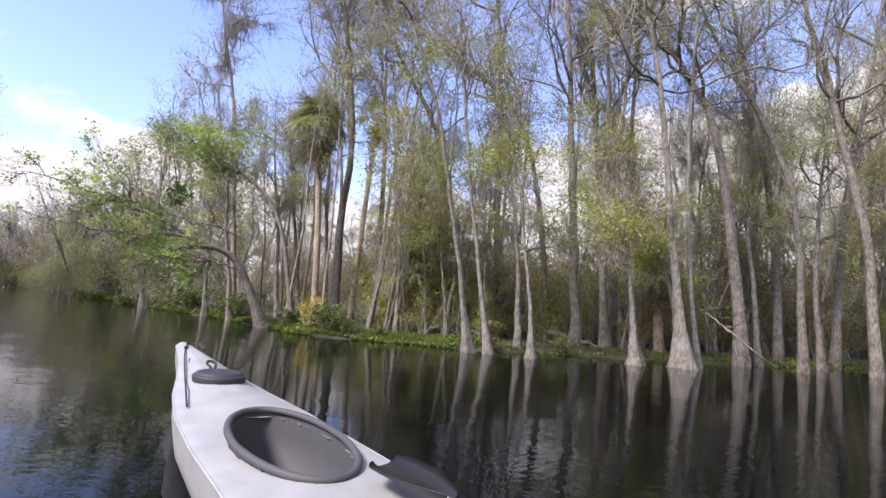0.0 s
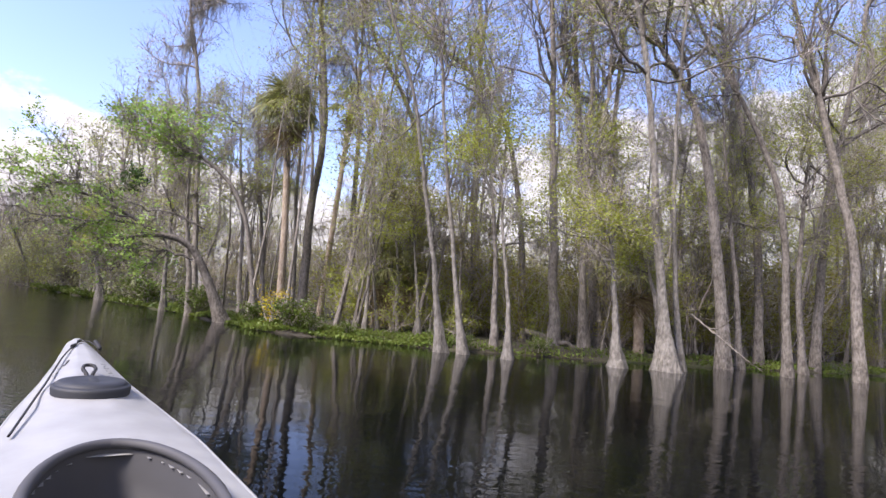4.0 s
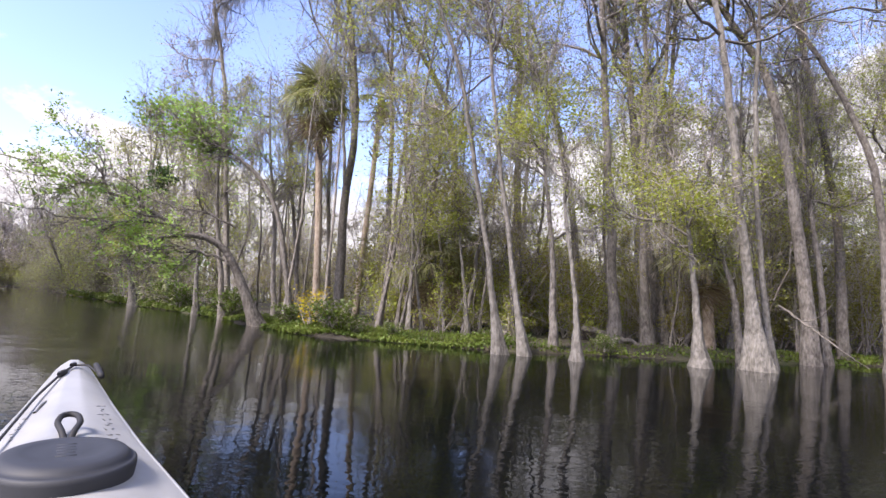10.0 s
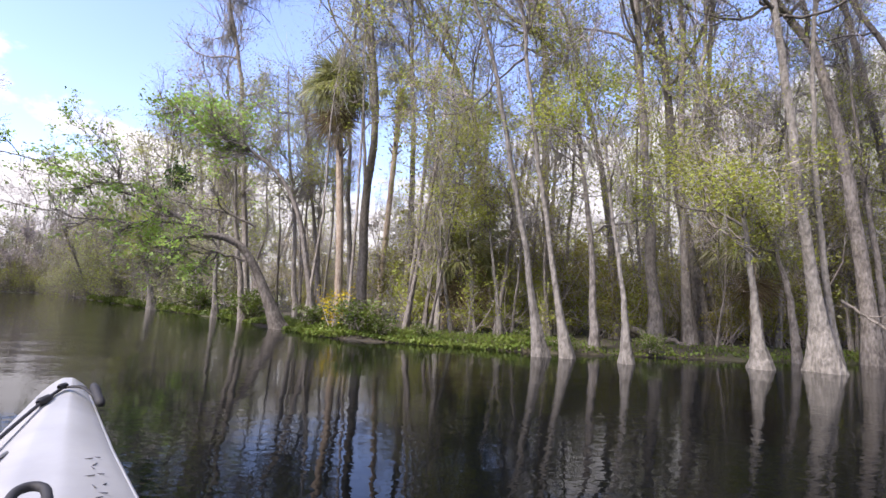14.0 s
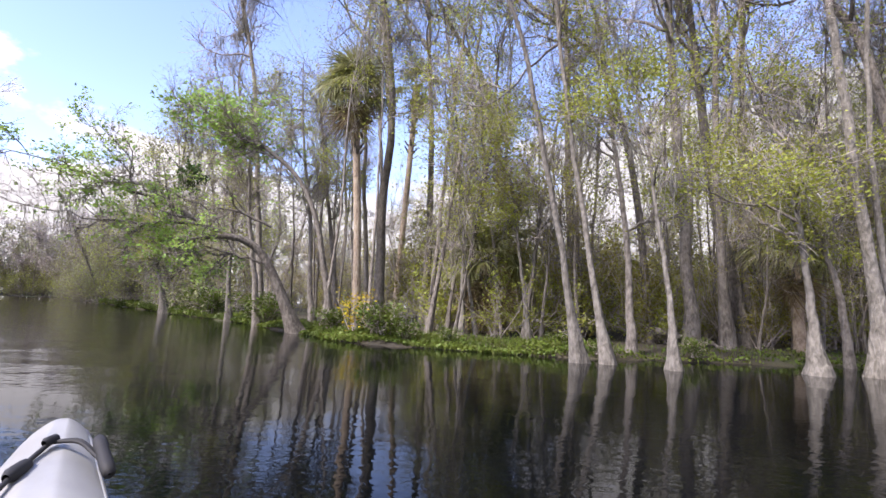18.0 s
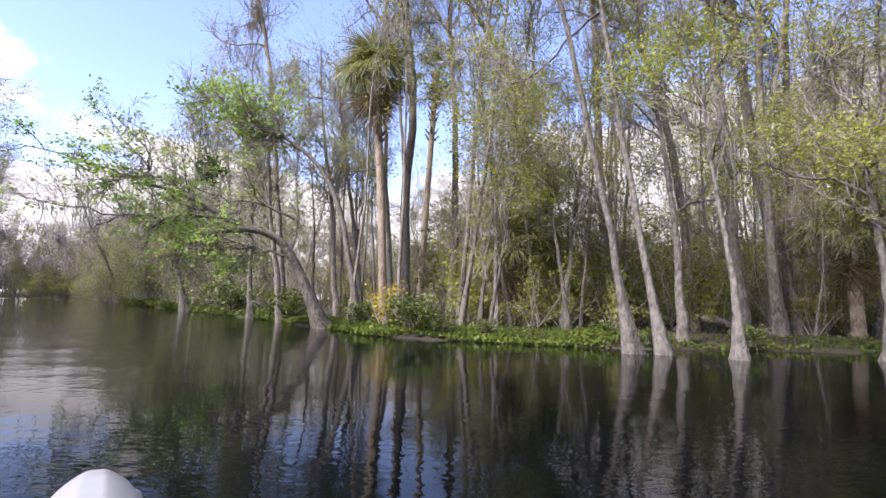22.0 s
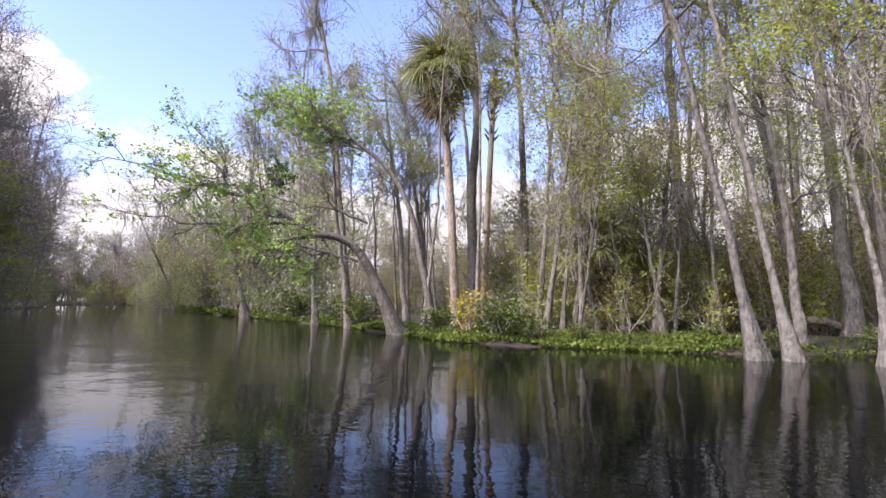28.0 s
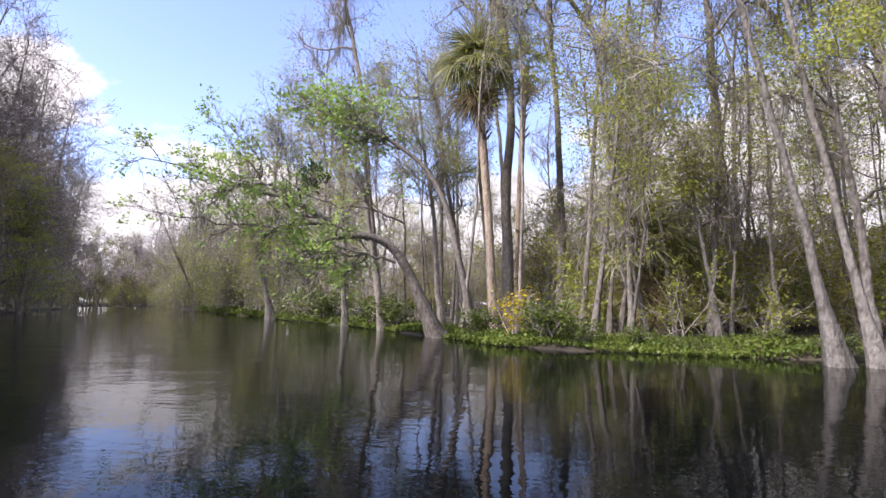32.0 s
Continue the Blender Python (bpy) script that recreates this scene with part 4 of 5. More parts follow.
for i in range(185):
    x = frng.uniform(-26, 36) if i % 3 else frng.uniform(4, 34)
    dn = 3.0 + 20 * frng.uniform() ** 0.8
    if i % 3 == 0:
        dn = frng.uniform(1.3, 6)
    y = float(np.interp(x, SHORE_X, SHORE_Y)) + dn / 0.8
    k = int(frng.choice(6, p=(0.26, 0.25, 0.30, 0.03, 0.06, 0.10)))
    sc = frng.uniform(0.6, 1.1) * (0.75 if dn < 4 else 1.0) * (1 + 0.02 * max(0, dn - 10)) * (1.2 if x > 3 else 1.0)
    m = pose(x, y, float(ground_z(x, y)) - 0.04, 0, 0, frng.uniform(0, 360)) @ Matrix.Scale(sc, 4)
    if used[k]:
        copy_thing(SHRUBS[k], m)
    else:
        SHRUBS[k].matrix_basis, used[k] = m, True

# a ragged front row of low leafing bushes behind the first trunks
brng = np.random.default_rng(29)
for i in range(88):
    x = brng.uniform(-2, 9) if i % 3 else brng.uniform(6, 26)
    y = float(np.interp(x, SHORE_X, SHORE_Y)) + brng.uniform(2.2, 9)
    copy_thing(SHRUBS[(0, 2, 2, 1)[i % 4]], pose(x, y, float(ground_z(x, y)) - 0.04, 0, 0, brng.uniform(0, 360)) @ Matrix.Scale(brng.uniform(0.5, 0.85), 4))

# the thick wall of growth at the east end
erng = np.random.default_rng(19)
for i in range(34):
    x = erng.uniform(7.5, 30)
    y = float(np.interp(x, SHORE_X, SHORE_Y)) + erng.uniform(2.5, 14)
    if i % 4 == 3:
        copy_thing(STOCK[(2, 4, 6)[i % 3]], pose(x, y, float(ground_z(x, y)) - 0.05, erng.uniform(-5, 5), erng.uniform(-5, 5), erng.uniform(0, 360)))
    else:
        copy_thing(SHRUBS[(0, 1, 5, 1)[i % 4]], pose(x, y, float(ground_z(x, y)) - 0.04, 0, 0, erng.uniform(0, 360)) @ Matrix.Scale(erng.uniform(1.1, 1.6), 4))

# the yellow-leaved bush and low green bushes on the point
yb = shrub(31, 1.0, 0.8, 520, YELLOW, "yellow-leaved bush on the grassy bank", 0.065, 7, "yellow_bush")
yb.location = (-3.7, 15.15, 0.1)
gb = shrub(32, 0.75, 1.0, 1300, BANK, "low bright green bush at the water's edge", 0.075, 12, "green_bush")
gb.location = (-3.05, 14.6, 0.08)
for x, y, sc in ((-2.5, 14.4, 0.6), (-1.6, 14.2, 0.45), (1.2, 13.4, 0.4), (0.6, 14.4, 0.45), (-4.6, 16.6, 0.8), (-7.4, 19.8, 1.1), (-8.4, 21.2, 1.3),
                 (-11.5, 24.6, 1.5), (-13.5, 26.8, 1.6), (3.1, 13.9, 0.5)):
    copy_thing(gb, pose(x, y, 0.08, 0, 0, x * 70) @ Matrix.Scale(sc, 4))


# ---- low plants along the waterline ----
def waterline_plants():
    rng = np.random.default_rng(41)
    n = 84000
    x = np.concatenate([rng.uniform(-9, 9, 28000), rng.uniform(-34, -5, 42000), rng.uniform(9, 32, 14000)])
    d = rng.gamma(1.5, 0.30, n) - 0.08
    y = np.interp(x, SHORE_X, SHORE_Y) + d / 0.8
    hump = 0.5 + 0.5 * np.sin(x * 1.9) * np.sin(x * 0.63 + 1)
    z = np.maximum(ground_z(x, y), 0.0) + rng.uniform(0.01, 0.05, n) * np.interp(x, (-20, -5), (6.0, 1.3)) + hump * rng.uniform(0, 0.09, n)
    keep = rng.uniform(0, 1, n) < (0.35 + 0.65 * hump) * np.interp(x, (-0.4, 1.4, 7.5, 9.5), (1.0, 0.16, 0.16, 0.8))
    P = np.stack([x, y, z], 1)[keep]
    V, F = leaf_quads(rng, P, np.interp(P[:, 0], (-30, -6), (0.15, 0.058)), 1.0, 0.8)
    ob = part_mesh("bank_plants", V, F, BANK, smooth=False)
    tagged(ob, "low green leafy water plants along the bank", "water plants", kind="stuff")
    # reedy blades between them
    m = 9000
    x = np.concatenate([rng.uniform(-6, 9, m // 2), rng.uniform(-30, 30, m // 2)])
    y = np.interp(x, SHORE_X, SHORE_Y) + rng.uniform(0.05, 1.7, m)
    sel = rng.uniform(0, 1, m) < np.interp(x, (-0.4, 1.4), (1.0, 0.14))
    x, y = x[sel], y[sel]
    m = len(x)
    P = np.stack([x, y, ground_z(x, y)], 1)
    C = grow(rng, P, rng.normal(0, 0.25, (m, 3)) + [0, 0, 1], rng.uniform(0.05, 0.20, m) * np.interp(x, (1.4, 2.6), (1.0, 0.7)), 2, 0.18, -0.05)
    V, F = tubes(C, np.tile([0.008, 0.006, 0.001], (m, 1)), 3)
    ob = part_mesh("bank_grass", V, F, BANK)
    tagged(ob, "fresh green grass blades on the river bank", "grass", kind="stuff")


waterline_plants()


# ---- woods along the far reach of the river and on the west bank ----
def woods(name, label, spots, seed, hmin, hmax, mats, arm=2.6, low=0.15, fine=0):
    """A belt of bare and leafing trees too far off to tell apart."""
    rng = np.random.default_rng(seed)
    n = len(spots)
    H = rng.uniform(hmin, hmax, n)
    P = np.column_stack([spots, ground_z(spots[:, 0], spots[:, 1]) - 0.1])
    C = grow(rng, P, rng.normal(0, 0.07, (n, 3)) + [0, 0, 1], H, 10, 0.06, 0.02)
    R = (0.010 * H)[:, None] * np.linspace(1.1, 0.2, 11)[None]
    L1, r1 = spawn(rng, C, R, 14, low, 1.0, 0.65, arm, 4, 0.2, 0.06, 0.035)
    L2, r2 = spawn(rng, L1, r1, 5, 0.2, 1.0, 0.6, arm * 0.5, 1, 0.22, 0.04, 0.016)
    shoots = [tubes(C, R, 6), tubes(L1, r1, 3), tubes(L2, np.maximum(r2, 0.008), 3)]
    if fine:
        L3, r3 = spawn(rng, L2, r2, fine, 0.2, 1.0, 0.6, arm * 0.3, 1, 0.22, 0.04, 0.01)
        shoots.append(tubes(L3, np.maximum(r3, 0.011), 3))
    part_mesh(name, *merged(*shoots), GREY)
    ob = tagged(bpy.data.objects[name], label, "woods", kind="stuff")
    ends = np.concatenate([L2[:, 1:].reshape(-1, 3), L1[:, 2:].reshape(-1, 3)])
    tree_of = np.concatenate([np.repeat(np.arange(n), 14 * 5), np.repeat(np.arange(n), 14 * 3)])
    kindof = rng.integers(0, len(mats), n)
    for i, (mat, count, size) in enumerate(mats):
        sel = ends[kindof[tree_of] == i]
        pick = sel[rng.integers(0, len(sel), count * max(1, int((kindof == i).sum())))]
        pick = pick + rng.normal(0, 0.25, pick.shape)
        tagged(part_mesh("foliage", *leaf_quads(rng, pick, size), mat, ob, smooth=False), kind="stuff")
    return ob


wr = np.random.default_rng(51)
sx = wr.uniform(-75, -13, 190)
far_spots = np.column_stack([sx, np.interp(sx, SHORE_X, SHORE_Y) + wr.gamma(1.5, 5.0, 190) + 0.6])
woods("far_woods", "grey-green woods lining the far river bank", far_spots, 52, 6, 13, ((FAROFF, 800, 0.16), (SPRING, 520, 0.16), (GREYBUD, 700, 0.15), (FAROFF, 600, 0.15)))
ex = wr.uniform(-125, -50, 130)
end_spots = np.column_stack([ex, np.interp(ex, SHORE_X, SHORE_Y) + wr.gamma(1.5, 6.0, 130)])
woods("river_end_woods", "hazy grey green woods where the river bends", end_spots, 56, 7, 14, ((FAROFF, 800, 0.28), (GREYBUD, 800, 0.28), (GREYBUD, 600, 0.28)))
sy = np.concatenate([wr.uniform(16, 90, 80), wr.uniform(20, 50, 50)])
west_spots = np.column_stack([np.interp(sy, LEFT_Y, LEFT_X) - wr.gamma(1.6, 3.5, 130) - 0.6, sy])
woods("west_woods", "bare grey woods with fresh green on the west bank", west_spots, 53, 10, 18, ((GREYBUD, 1300, 0.14), (SPRING, 900, 0.14), (GREYBUD, 1100, 0.14), (GREYBUD, 1000, 0.14)), 4.2, 0.12, 7)
bx = wr.uniform(-16, 95, 160)
back_spots = np.column_stack([bx, np.interp(bx, SHORE_X, SHORE_Y) + wr.uniform(34, 75, 160)])
woods("back_woods", "olive-green depth of the swamp forest", back_spots, 54, 4, 8.0, ((OLIVE, 900, 0.19), (HAZE, 800, 0.19), (BUD, 450, 0.16), (SPRING, 600, 0.18)))
tx = np.concatenate([wr.uniform(-22, 45, 150), wr.uniform(30, 80, 50)])
thick_spots = np.column_stack([tx, np.interp(tx, SHORE_X, SHORE_Y) + wr.uniform(24, 60, 200)])
woods("thicket_woods", "dense olive thicket deep between the trunks", thick_spots, 55, 2.8, 5.6, ((OLIVE, 900, 0.17), (HAZE, 800, 0.17), (OLIVE, 800, 0.16)), 1.8, 0.02)
ux = wr.uniform(-13, 32, 130)
under_spots = np.column_stack([ux, np.interp(ux, SHORE_X, SHORE_Y) + wr.uniform(9, 26, 130)])
woods("understory_thicket", "olive-brown brush crowding between the trunks", under_spots, 59, 1.8, 4.6, ((OLIVE, 420, 0.10), (SPRING, 420, 0.10), (SPRING, 260, 0.09), (BUD, 200, 0.08)), 1.3, 0.04)
qx = np.concatenate([wr.uniform(-80, -11, 150), wr.uniform(-120, -60, 60)])
qy = np.interp(qx, SHORE_X, SHORE_Y) + wr.gamma(1.4, 1.2, 210) + 0.2
qy2 = wr.uniform(16, 90, 80)
edge_spots = np.concatenate([np.column_stack([qx, qy]), np.column_stack([np.interp(qy2, LEFT_Y, LEFT_X) - wr.gamma(1.4, 1.2, 80), qy2])])
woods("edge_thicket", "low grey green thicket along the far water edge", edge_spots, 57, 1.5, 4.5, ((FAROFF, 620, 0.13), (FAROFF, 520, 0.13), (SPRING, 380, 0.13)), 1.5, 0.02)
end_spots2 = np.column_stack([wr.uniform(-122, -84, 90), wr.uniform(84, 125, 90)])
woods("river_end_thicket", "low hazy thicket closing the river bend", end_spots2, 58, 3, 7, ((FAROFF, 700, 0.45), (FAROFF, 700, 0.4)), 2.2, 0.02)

for x, y, h, lf in ((-31.6, 28.6, 8.0, 4.0), (-32.8, 31.2, 7.0, 3.0)):
    tree([(x, y, 0), (x + 0.2, y, h * 0.4), (x - 0.2, y, h)], 0.12, 0.5, GREY, 22, 0.12, lf, 0, 1.1, 1, SPRING,
         label="fresh green leafing tree on the west bank", twigs=0.6)


# ---- kayak ----
# along the hull: distance from the seat, half width, height of the deck edge, height of the deck's middle, keel
ST = np.array([(2.965, 0.020, 0.412, 0.418, 0.34), (2.945, 0.038, 0.418, 0.436, 0.30), (2.87, 0.052, 0.419, 0.447, 0.20), (2.56, 0.082, 0.401, 0.434, 0.10), (2.15, 0.125, 0.369, 0.410, 0.0),
               (1.75, 0.188, 0.320, 0.366, -0.06), (1.34, 0.262, 0.280, 0.318, -0.10), (0.81, 0.322, 0.256, 0.300, -0.11), (0.25, 0.338, 0.240, 0.270, -0.12),
               (-0.5, 0.335, 0.235, 0.250, -0.12), (-1.2, 0.280, 0.240, 0.262, -0.11), (-1.8, 0.200, 0.270, 0.300, -0.07), (-2.3, 0.100, 0.310, 0.350, 0.02), (-2.6, 0.020, 0.360, 0.370, 0.20)])
BOW, STERN = 2.965, -2.6


def station(x):
    return [np.interp(x, ST[::-1, 0], ST[::-1, c]) for c in range(1, 5)]


def deck_z(x, y):
    """The deck's height: a flat ridge with sloping sides, stepped up to the pad under the hatch."""
    w, e, m, k = station(x)
    t = min(1.0, abs(y) / max(w, 1e-4))
    ridge = 1 - max(0.0, (t - 0.22) / 0.78) ** 1.35
    pad = 0.016 / (1 + math.exp((math.hypot((x - 1.46) / 1.25, y * 1.05) - 0.205) / 0.012))
    return e + (m - e) * ridge - 0.10 * max(0.0, t - 0.9) * w + pad * (1 - t ** 6)


def sweep(name, pts, r, n, mat, parent, label="", sides=8):
    q, _ = smooth_path(pts, n)
    return part_mesh(name, *tubes(q[None], np.full((1, n), r), sides), mat, parent, label)


def kayak(at, heading):
    ob = tagged(new("kayak"), "white plastic sea kayak with dark round hatch", "kayak")
    ob.matrix_basis = pose(at[0], at[1], 0, 0, 0, heading + 90)
    xs = np.concatenate([np.linspace(BOW, 2.8, 14), np.linspace(2.77, STERN, 120)])
    ts = np.linspace(-1, 1, 41)
    V, F = [], []
    for x in xs:
        w = station(x)[0]
        V += [(x, t * w, deck_z(x, t * w)) for t in ts]
    nt_ = len(ts)
    for i in range(len(xs) - 1):
        for j in range(nt_ - 1):
            cx = (xs[i] + xs[i + 1]) / 2
            cy = (ts[j] + ts[j + 1]) / 2 * station(cx)[0]
            if ((cx - 0.12) / 0.46) ** 2 + (cy / 0.215) ** 2 > 1:
                a = i * nt_ + j
                F.append((a, a + nt_, a + nt_ + 1, a + 1))
    part_mesh("deck", V, np.array(F), HULL, ob)
    hs = np.linspace(-math.pi / 2, math.pi / 2, 17)
    V, F = [], []
    for x in xs:
        w, e, m, k = station(x)
        V += [(x, math.sin(a) * w * (1.0 + 0.05 * math.cos(a)), e - 0.010 * w + (k - e) * math.cos(a) ** 0.7) for a in hs]
    n = len(hs)
    for i in range(len(xs) - 1):
        for j in range(n - 1):
            a = i * n + j
            F.append((a, a + 1, a + n + 1, a + n))
    part_mesh("hull", V, np.array(F), HULL, ob)
    for sgn in (-1, 1):
        q = np.array([(x, sgn * station(x)[0] * 1.01, station(x)[1] - 0.008) for x in np.linspace(2.90, -2.55, 60)])
        part_mesh("seam", *tubes(q[None], np.full((1, 60), 0.007), 6), HULL, ob)
    # cockpit rim, tub and seat
    a = np.linspace(0, 2 * math.pi, 57)
    rim = np.array([(0.12 + 0.465 * math.cos(t), 0.22 * math.sin(t), 0.288 + 0.030 * math.cos(t)) for t in a])
    part_mesh("coaming", *tubes(rim[None], np.full((1, 57), 0.016), 8), INNER, ob, "black cockpit rim")
    V, F = [], []
    for d, zz in ((1.0, 0.0), (0.97, -0.1), (0.93, -0.24), (0.6, -0.29), (0.01, -0.29)):
        V += [(0.12 + 0.465 * d * math.cos(t), 0.22 * d * math.sin(t), 0.280 + 0.030 * math.cos(t) * d + zz) for t in a[:-1]]
    for i in range(4):
        for j in range(56):
            F.append((i * 56 + j, i * 56 + (j + 1) % 56, (i + 1) * 56 + (j + 1) % 56, (i + 1) * 56 + j))
    part_mesh("cockpit_tub", V, np.array(F), INNER, ob, "dark inside of the cockpit")
    bm = bmesh.new()
    bmesh.ops.create_cube(bm, size=1.0, matrix=Matrix.Translation((-0.08, 0, 0.06)) @ Matrix.Diagonal((0.30, 0.30, 0.07, 1)))
    bmesh.ops.bevel(bm, geom=bm.edges[:], offset=0.03, segments=3, affect="EDGES")
    part("seat", bm, INNER, ob, "black moulded seat")
    # hatch cover: a stepped rubber disc
    hx, hz = 1.46, deck_z(1.46, 0.0)
    prof = ((0.150, -0.03), (0.154, 0.006), (0.153, 0.016), (0.146, 0.022), (0.142, 0.019), (0.137, 0.028), (0.129, 0.036), (0.118, 0.039), (0.09, 0.041), (0.087, 0.040), (0.05, 0.0415), (0.0005, 0.042))
    b = np.linspace(0, 2 * math.pi, 65)[:-1]
    V = [(hx + r * math.cos(t) * 1.16, r * math.sin(t), hz + z) for r, z in prof for t in b]
    F = [(i * 64 + j, i * 64 + (j + 1) % 64, (i + 1) * 64 + (j + 1) % 64, (i + 1) * 64 + j) for i in range(len(prof) - 1) for j in range(64)]
    hatch = part_mesh("hatch_cover", V, np.array(F), RUBBER, ob, "dark grey rubber hatch cover")
    for i in range(5):
        bm = bmesh.new()
        bmesh.ops.create_cube(bm, size=1.0, matrix=Matrix.Translation((hx - 0.06 + 0.027 * i, 0.0, hz + 0.0415)) @ Matrix.Diagonal((0.006, 0.042 - 0.004 * (i % 2), 0.0012, 1)))
        part("moulded_mark", bm, RUBBER, hatch)
    # carrying loop of doubled webbing
    lz = deck_z(1.66, 0.0)
    sweep("carry_loop", [(1.640, -0.006, lz - 0.004), (1.665, -0.014, lz + 0.016), (1.715, -0.028, lz + 0.030), (1.765, -0.020, lz + 0.040), (1.780, 0.0, lz + 0.042),
                         (1.765, 0.020, lz + 0.040), (1.715, 0.028, lz + 0.030), (1.665, 0.014, lz + 0.016), (1.640, 0.006, lz - 0.004)], 0.0085, 34, CORD, ob, "black webbing loop")
    # deck cord with its knots, and the grab toggle at the bow
    knot = (2.64, 0.004, deck_z(2.64, 0.0) + 0.010)
    sweep("deck_cord", [(0.90, 0.262, deck_z(0.90, 0.262) + 0.014), (1.65, 0.165, deck_z(1.65, 0.165) + 0.020), (2.15, 0.098, deck_z(2.15, 0.098) + 0.022),
                        (2.50, 0.040, deck_z(2.50, 0.04) + 0.010), knot], 0.0048, 30, CORD, ob, "black deck cord", 6)
    for d in (0.0, 0.016):
        sweep("toggle_cord", [knot, (2.61 + d, -0.044, knot[2] + 0.008), (2.54 + d, -0.080, knot[2] - 0.014)], 0.0040, 10, CORD, ob, "", 6)
    for x0, y0, x1, y1, r in ((2.46, 0.048, 2.55, 0.026, 0.0125), (2.615, 0.013, 2.66, -0.006, 0.0095)):
        q = np.array([(x0 + (x1 - x0) * t, y0 + (y1 - y0) * t, deck_z(x0, y0) + 0.016) for t in (0, 0.2, 0.8, 1)])
        part_mesh("cord_knot", *tubes(q[None], np.array([[r * 0.5, r, r, r * 0.5]]), 8), CORD, ob)
    q = np.array([(2.60 - 0.125 * t, -0.076 - 0.022 * t, knot[2] + 0.010 - 0.036 * t) for t in (0, 0.03, 0.2, 0.35, 0.65, 0.8, 0.97, 1)])
    part_mesh("toggle", *tubes(q[None], np.array([[0.002, 0.011, 0.013, 0.012, 0.012, 0.013, 0.011, 0.002]]), 10), CORD, ob, "black grab toggle")
    # a deck fitting and worn lettering that can no longer be read
    sweep("cord_guide", [(2.10, 0.070, deck_z(2.10, 0.07) + 0.002), (2.06, 0.082, deck_z(2.06, 0.082) + 0.008), (2.00, 0.092, deck_z(2.0, 0.092) + 0.002)], 0.005, 8, HULL, ob, "", 6)
    for i in range(22):
        right = i < 15
        x = 1.72 + (0.024 * i if right else 0.030 * (i - 15) + 0.06)
        sgn = -1 if right else 1
        t = (0.62 - 0.10 * (i % 2) if right else 0.70) + 0.03 * (i % 3)
        y = sgn * station(x)[0] * t
        bm = bmesh.new()
        bmesh.ops.create_cube(bm, size=1.0, matrix=Matrix.Translation((x, y, deck_z(x, y) + 0.0012)) @ pose(0, 0, 0, sgn * -14, 4, sgn * (20 + 47 * (i % 4)))
                              @ Matrix.Diagonal((0.022 - 0.004 * (i % 3), 0.0020, 0.0012, 1)))
        part("worn_letter", bm, INK, ob)
    return ob


def paddle(tip, tail):
    """A double paddle laid along the rear deck."""
    tip, tail = np.array(tip), np.array(tail)
    ob = tagged(new("paddle"), "black-bladed kayak paddle laid along the rear deck", "paddle")
    ln = np.linalg.norm(tip - tail)
    d = Vector((tip - tail) / ln)
    ob.matrix_basis = Matrix.Translation(tail) @ d.to_track_quat("X", "Z").to_matrix().to_4x4()
    q = np.stack([np.linspace(0.40, ln - 0.40, 12), np.zeros(12), np.zeros(12)], 1)
    part_mesh("shaft", *tubes(q[None], np.full((1, 12), 0.0155), 12), SHAFT, ob, "grey shaft")
    for x0, sg in ((ln, 1), (0.0, -1)):
        rows, cols = 18, 9
        V, F = [], []
        for side in (1, -1):
            for i in range(rows):
                t = i / (rows - 1)
                w = 0.02 + 0.075 * math.sin(min(1, t * 1.35) * math.pi / 2) * (1 - max(0, t - 0.86) ** 2 * 25)
                for j in range(cols):
                    v = -1 + 2 * j / (cols - 1)
                    thick = 0.004 + 0.013 * math.exp(-(v / 0.22) ** 2) * (1 - t)
                    V.append((x0 - sg * 0.46 * (1 - t) - sg * 0.05 * t * (v > 0) * v, v * w, 0.03 * (v * v) + side * thick))
        for s_ in range(2):
            for i in range(rows - 1):
                for j in range(cols - 1):
                    a = s_ * rows * cols + i * cols + j
                    f = (a, a + cols, a + cols + 1, a + 1)
                    F.append(f if s_ else f[::-1])
        e = rows * cols
        for i in range(rows - 1):
            for j in (0, cols - 1):
                a = i * cols + j
                F.append((a, a + cols, a + cols + e, a + e))
        for j in range(cols - 1):
            a = (rows - 1) * cols + j
            F.append((a, a + 1, a + 1 + e, a + e))
        part_mesh("blade", V, np.array(F), BLADE, ob, "black blade")
    return ob


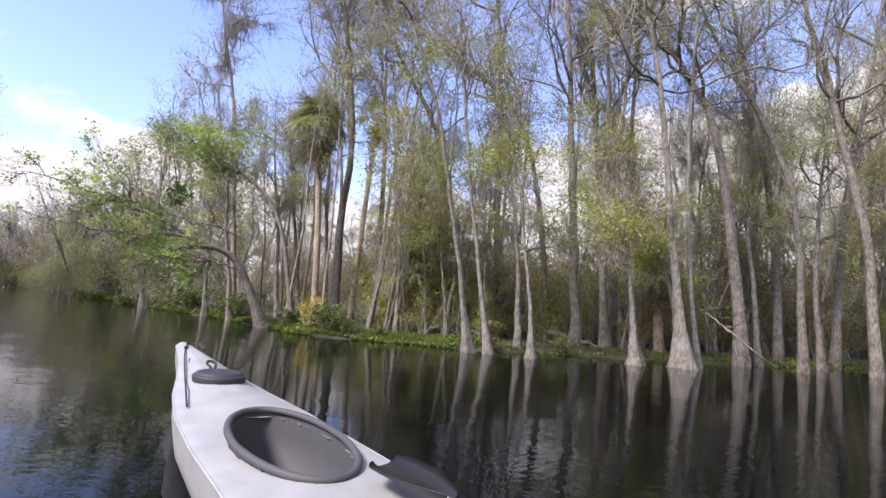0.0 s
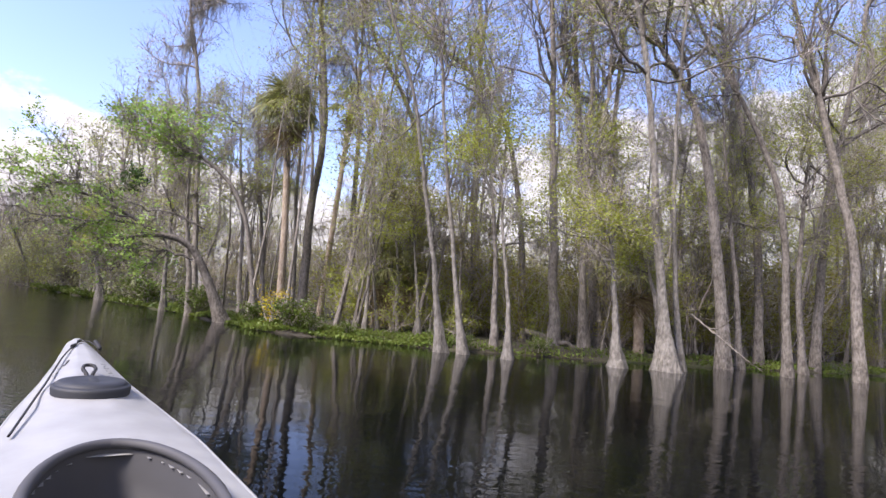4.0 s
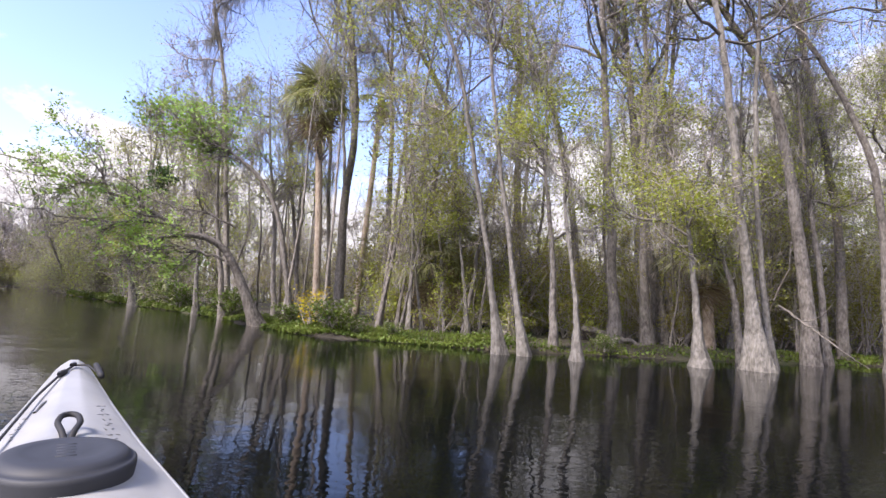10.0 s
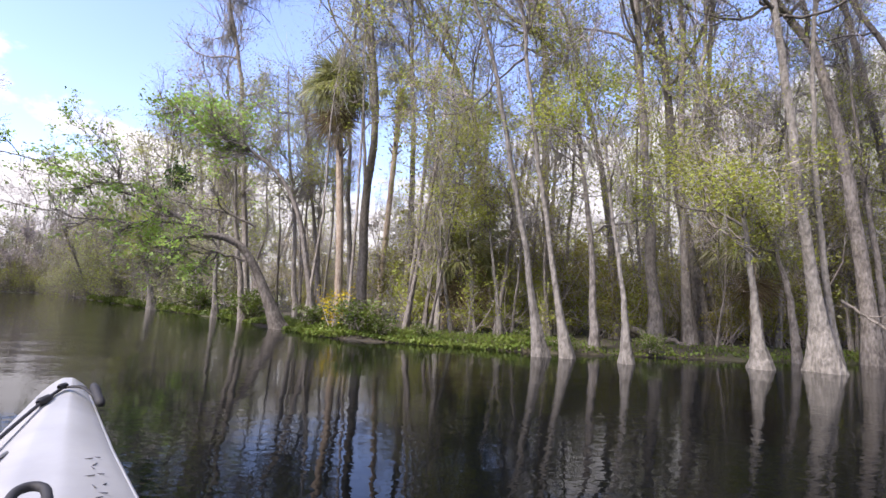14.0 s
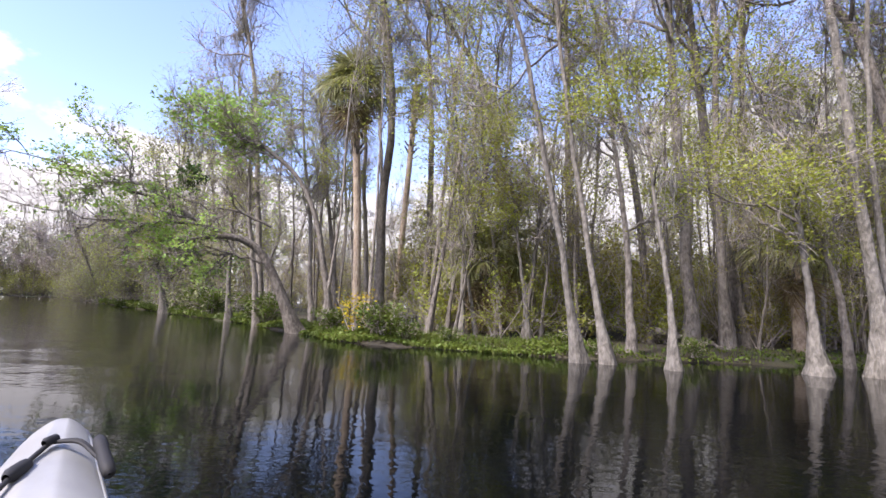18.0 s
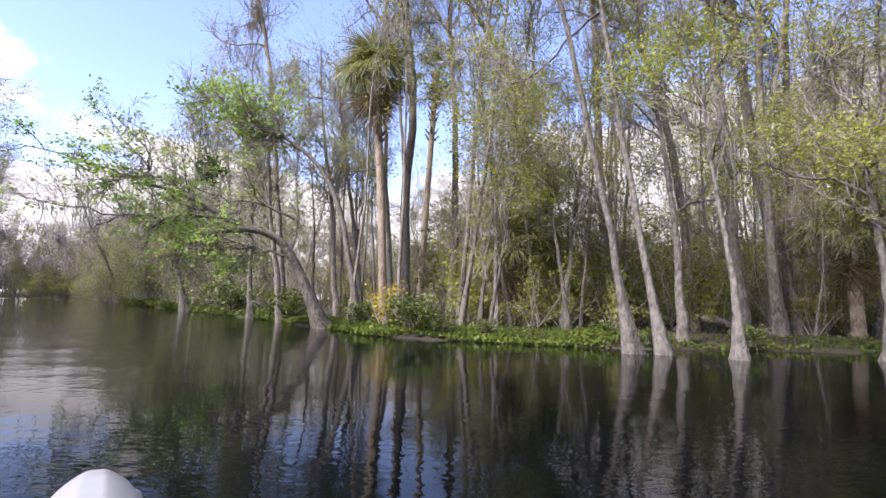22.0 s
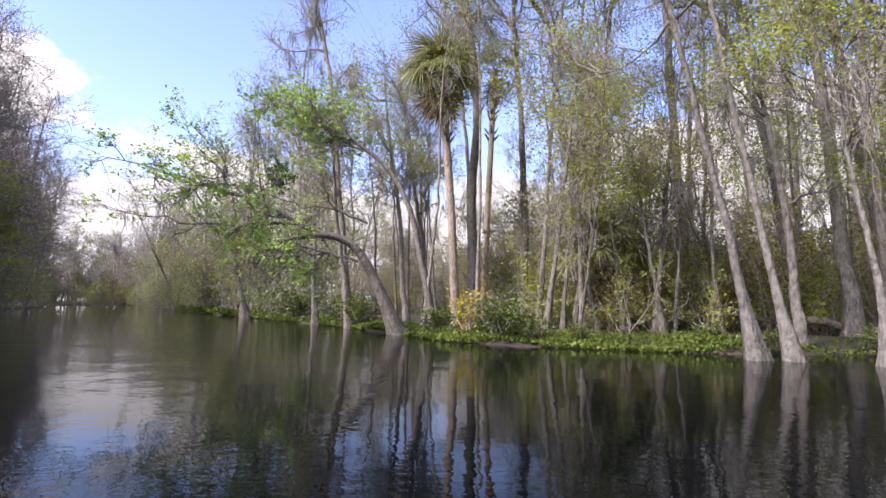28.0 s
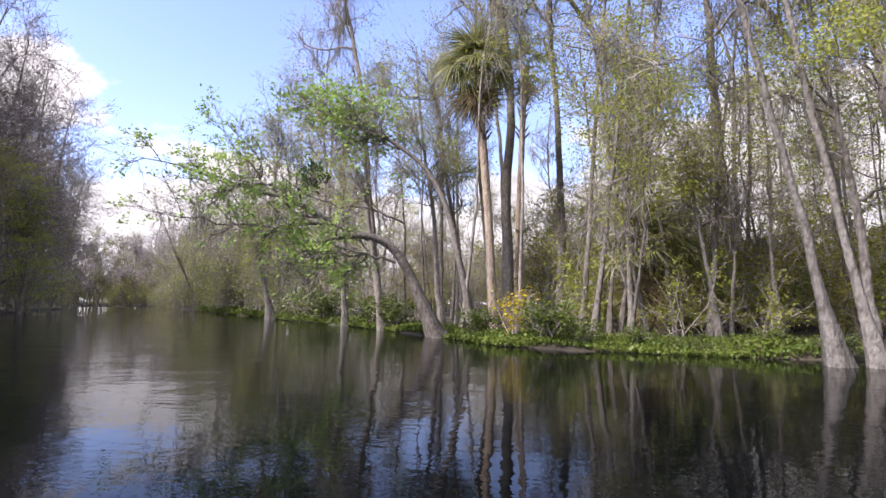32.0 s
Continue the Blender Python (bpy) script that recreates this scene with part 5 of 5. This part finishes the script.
K_EYE, K_HEAD = (-0.52, 2.165), 34.3
kayak(K_EYE, K_HEAD)
hd = radians(K_HEAD)
fwd, rgt = np.array([-math.sin(hd), math.cos(hd), 0]), np.array([math.cos(hd), math.sin(hd), 0])
k0 = np.array([*K_EYE, 0])
paddle(k0 - fwd * 0.36 + rgt * 0.17 + [0, 0, 0.292], k0 - fwd * 2.45 + rgt * 0.06 + [0, 0, 0.385])


# ---- fallen wood and the nest of mistletoe ----
def log(pts, r, label):
    rng = np.random.default_rng(int(r * 1000))
    b = np.array(pts[0])
    ob = tagged(new("fallen_log"), label, "log")
    ob.location = b
    c, s = smooth_path([np.array(p) - b for p in pts], 14)
    c[1:-1] += rng.normal(0, r * 0.25, (12, 3))
    part_mesh("log_stem", *tubes(c[None], (r * (1 - 0.6 * s))[None], 9), DARK, ob)
    T, rt = spawn(rng, c[None], (r * (1 - 0.6 * s))[None], 5, 0.2, 1.0, 0.8, 0.8, 4, 0.2, 0.02, 0.02)
    for q in range(5):
        part_mesh("snag", *tubes(T[q:q + 1], rt[q:q + 1], 5), DARK, ob)
    return ob


log([(3.19, 16.38, 0.50), (4.03, 16.18, 0.35), (4.82, 15.83, 0.09)], 0.100, "fallen grey log resting on the bank")
log([(6.50, 13.37, 1.30), (7.04, 12.94, 0.76), (7.44, 12.57, 0.33)], 0.030, "thin broken branch leaning to the water")
log([(1.20, 21.79, 1.41), (2.43, 21.46, 0.93), (3.56, 21.08, 0.63), (4.59, 20.65, 0.53)], 0.150, "long fallen dark trunk leaning through the undergrowth")


def mistletoe(at):
    rng = np.random.default_rng(77)
    ob = tagged(new("mistletoe_clump"), "dark round clump of mistletoe in the branches", "mistletoe")
    ob.location = at
    v = unit(rng.normal(0, 1, (60, 3)))
    C = grow(rng, np.zeros((60, 3)), v, rng.uniform(0.25, 0.5, 60), 4, 0.2, 0)
    part_mesh("stem_thicket", *tubes(C, np.tile(np.linspace(0.008, 0.003, 5), (60, 1)), 3), DARK, ob)
    e = C[:, 2:].reshape(-1, 3)
    part_mesh("foliage", *leaf_quads(rng, np.repeat(e, 5, 0) + rng.normal(0, 0.05, (len(e) * 5, 3)), 0.09, 1.0), DEEP, ob, "dark green leaves", False)
    for part_ in ob.children:
        tagged(part_, kind="stuff")


mistletoe(NEST)
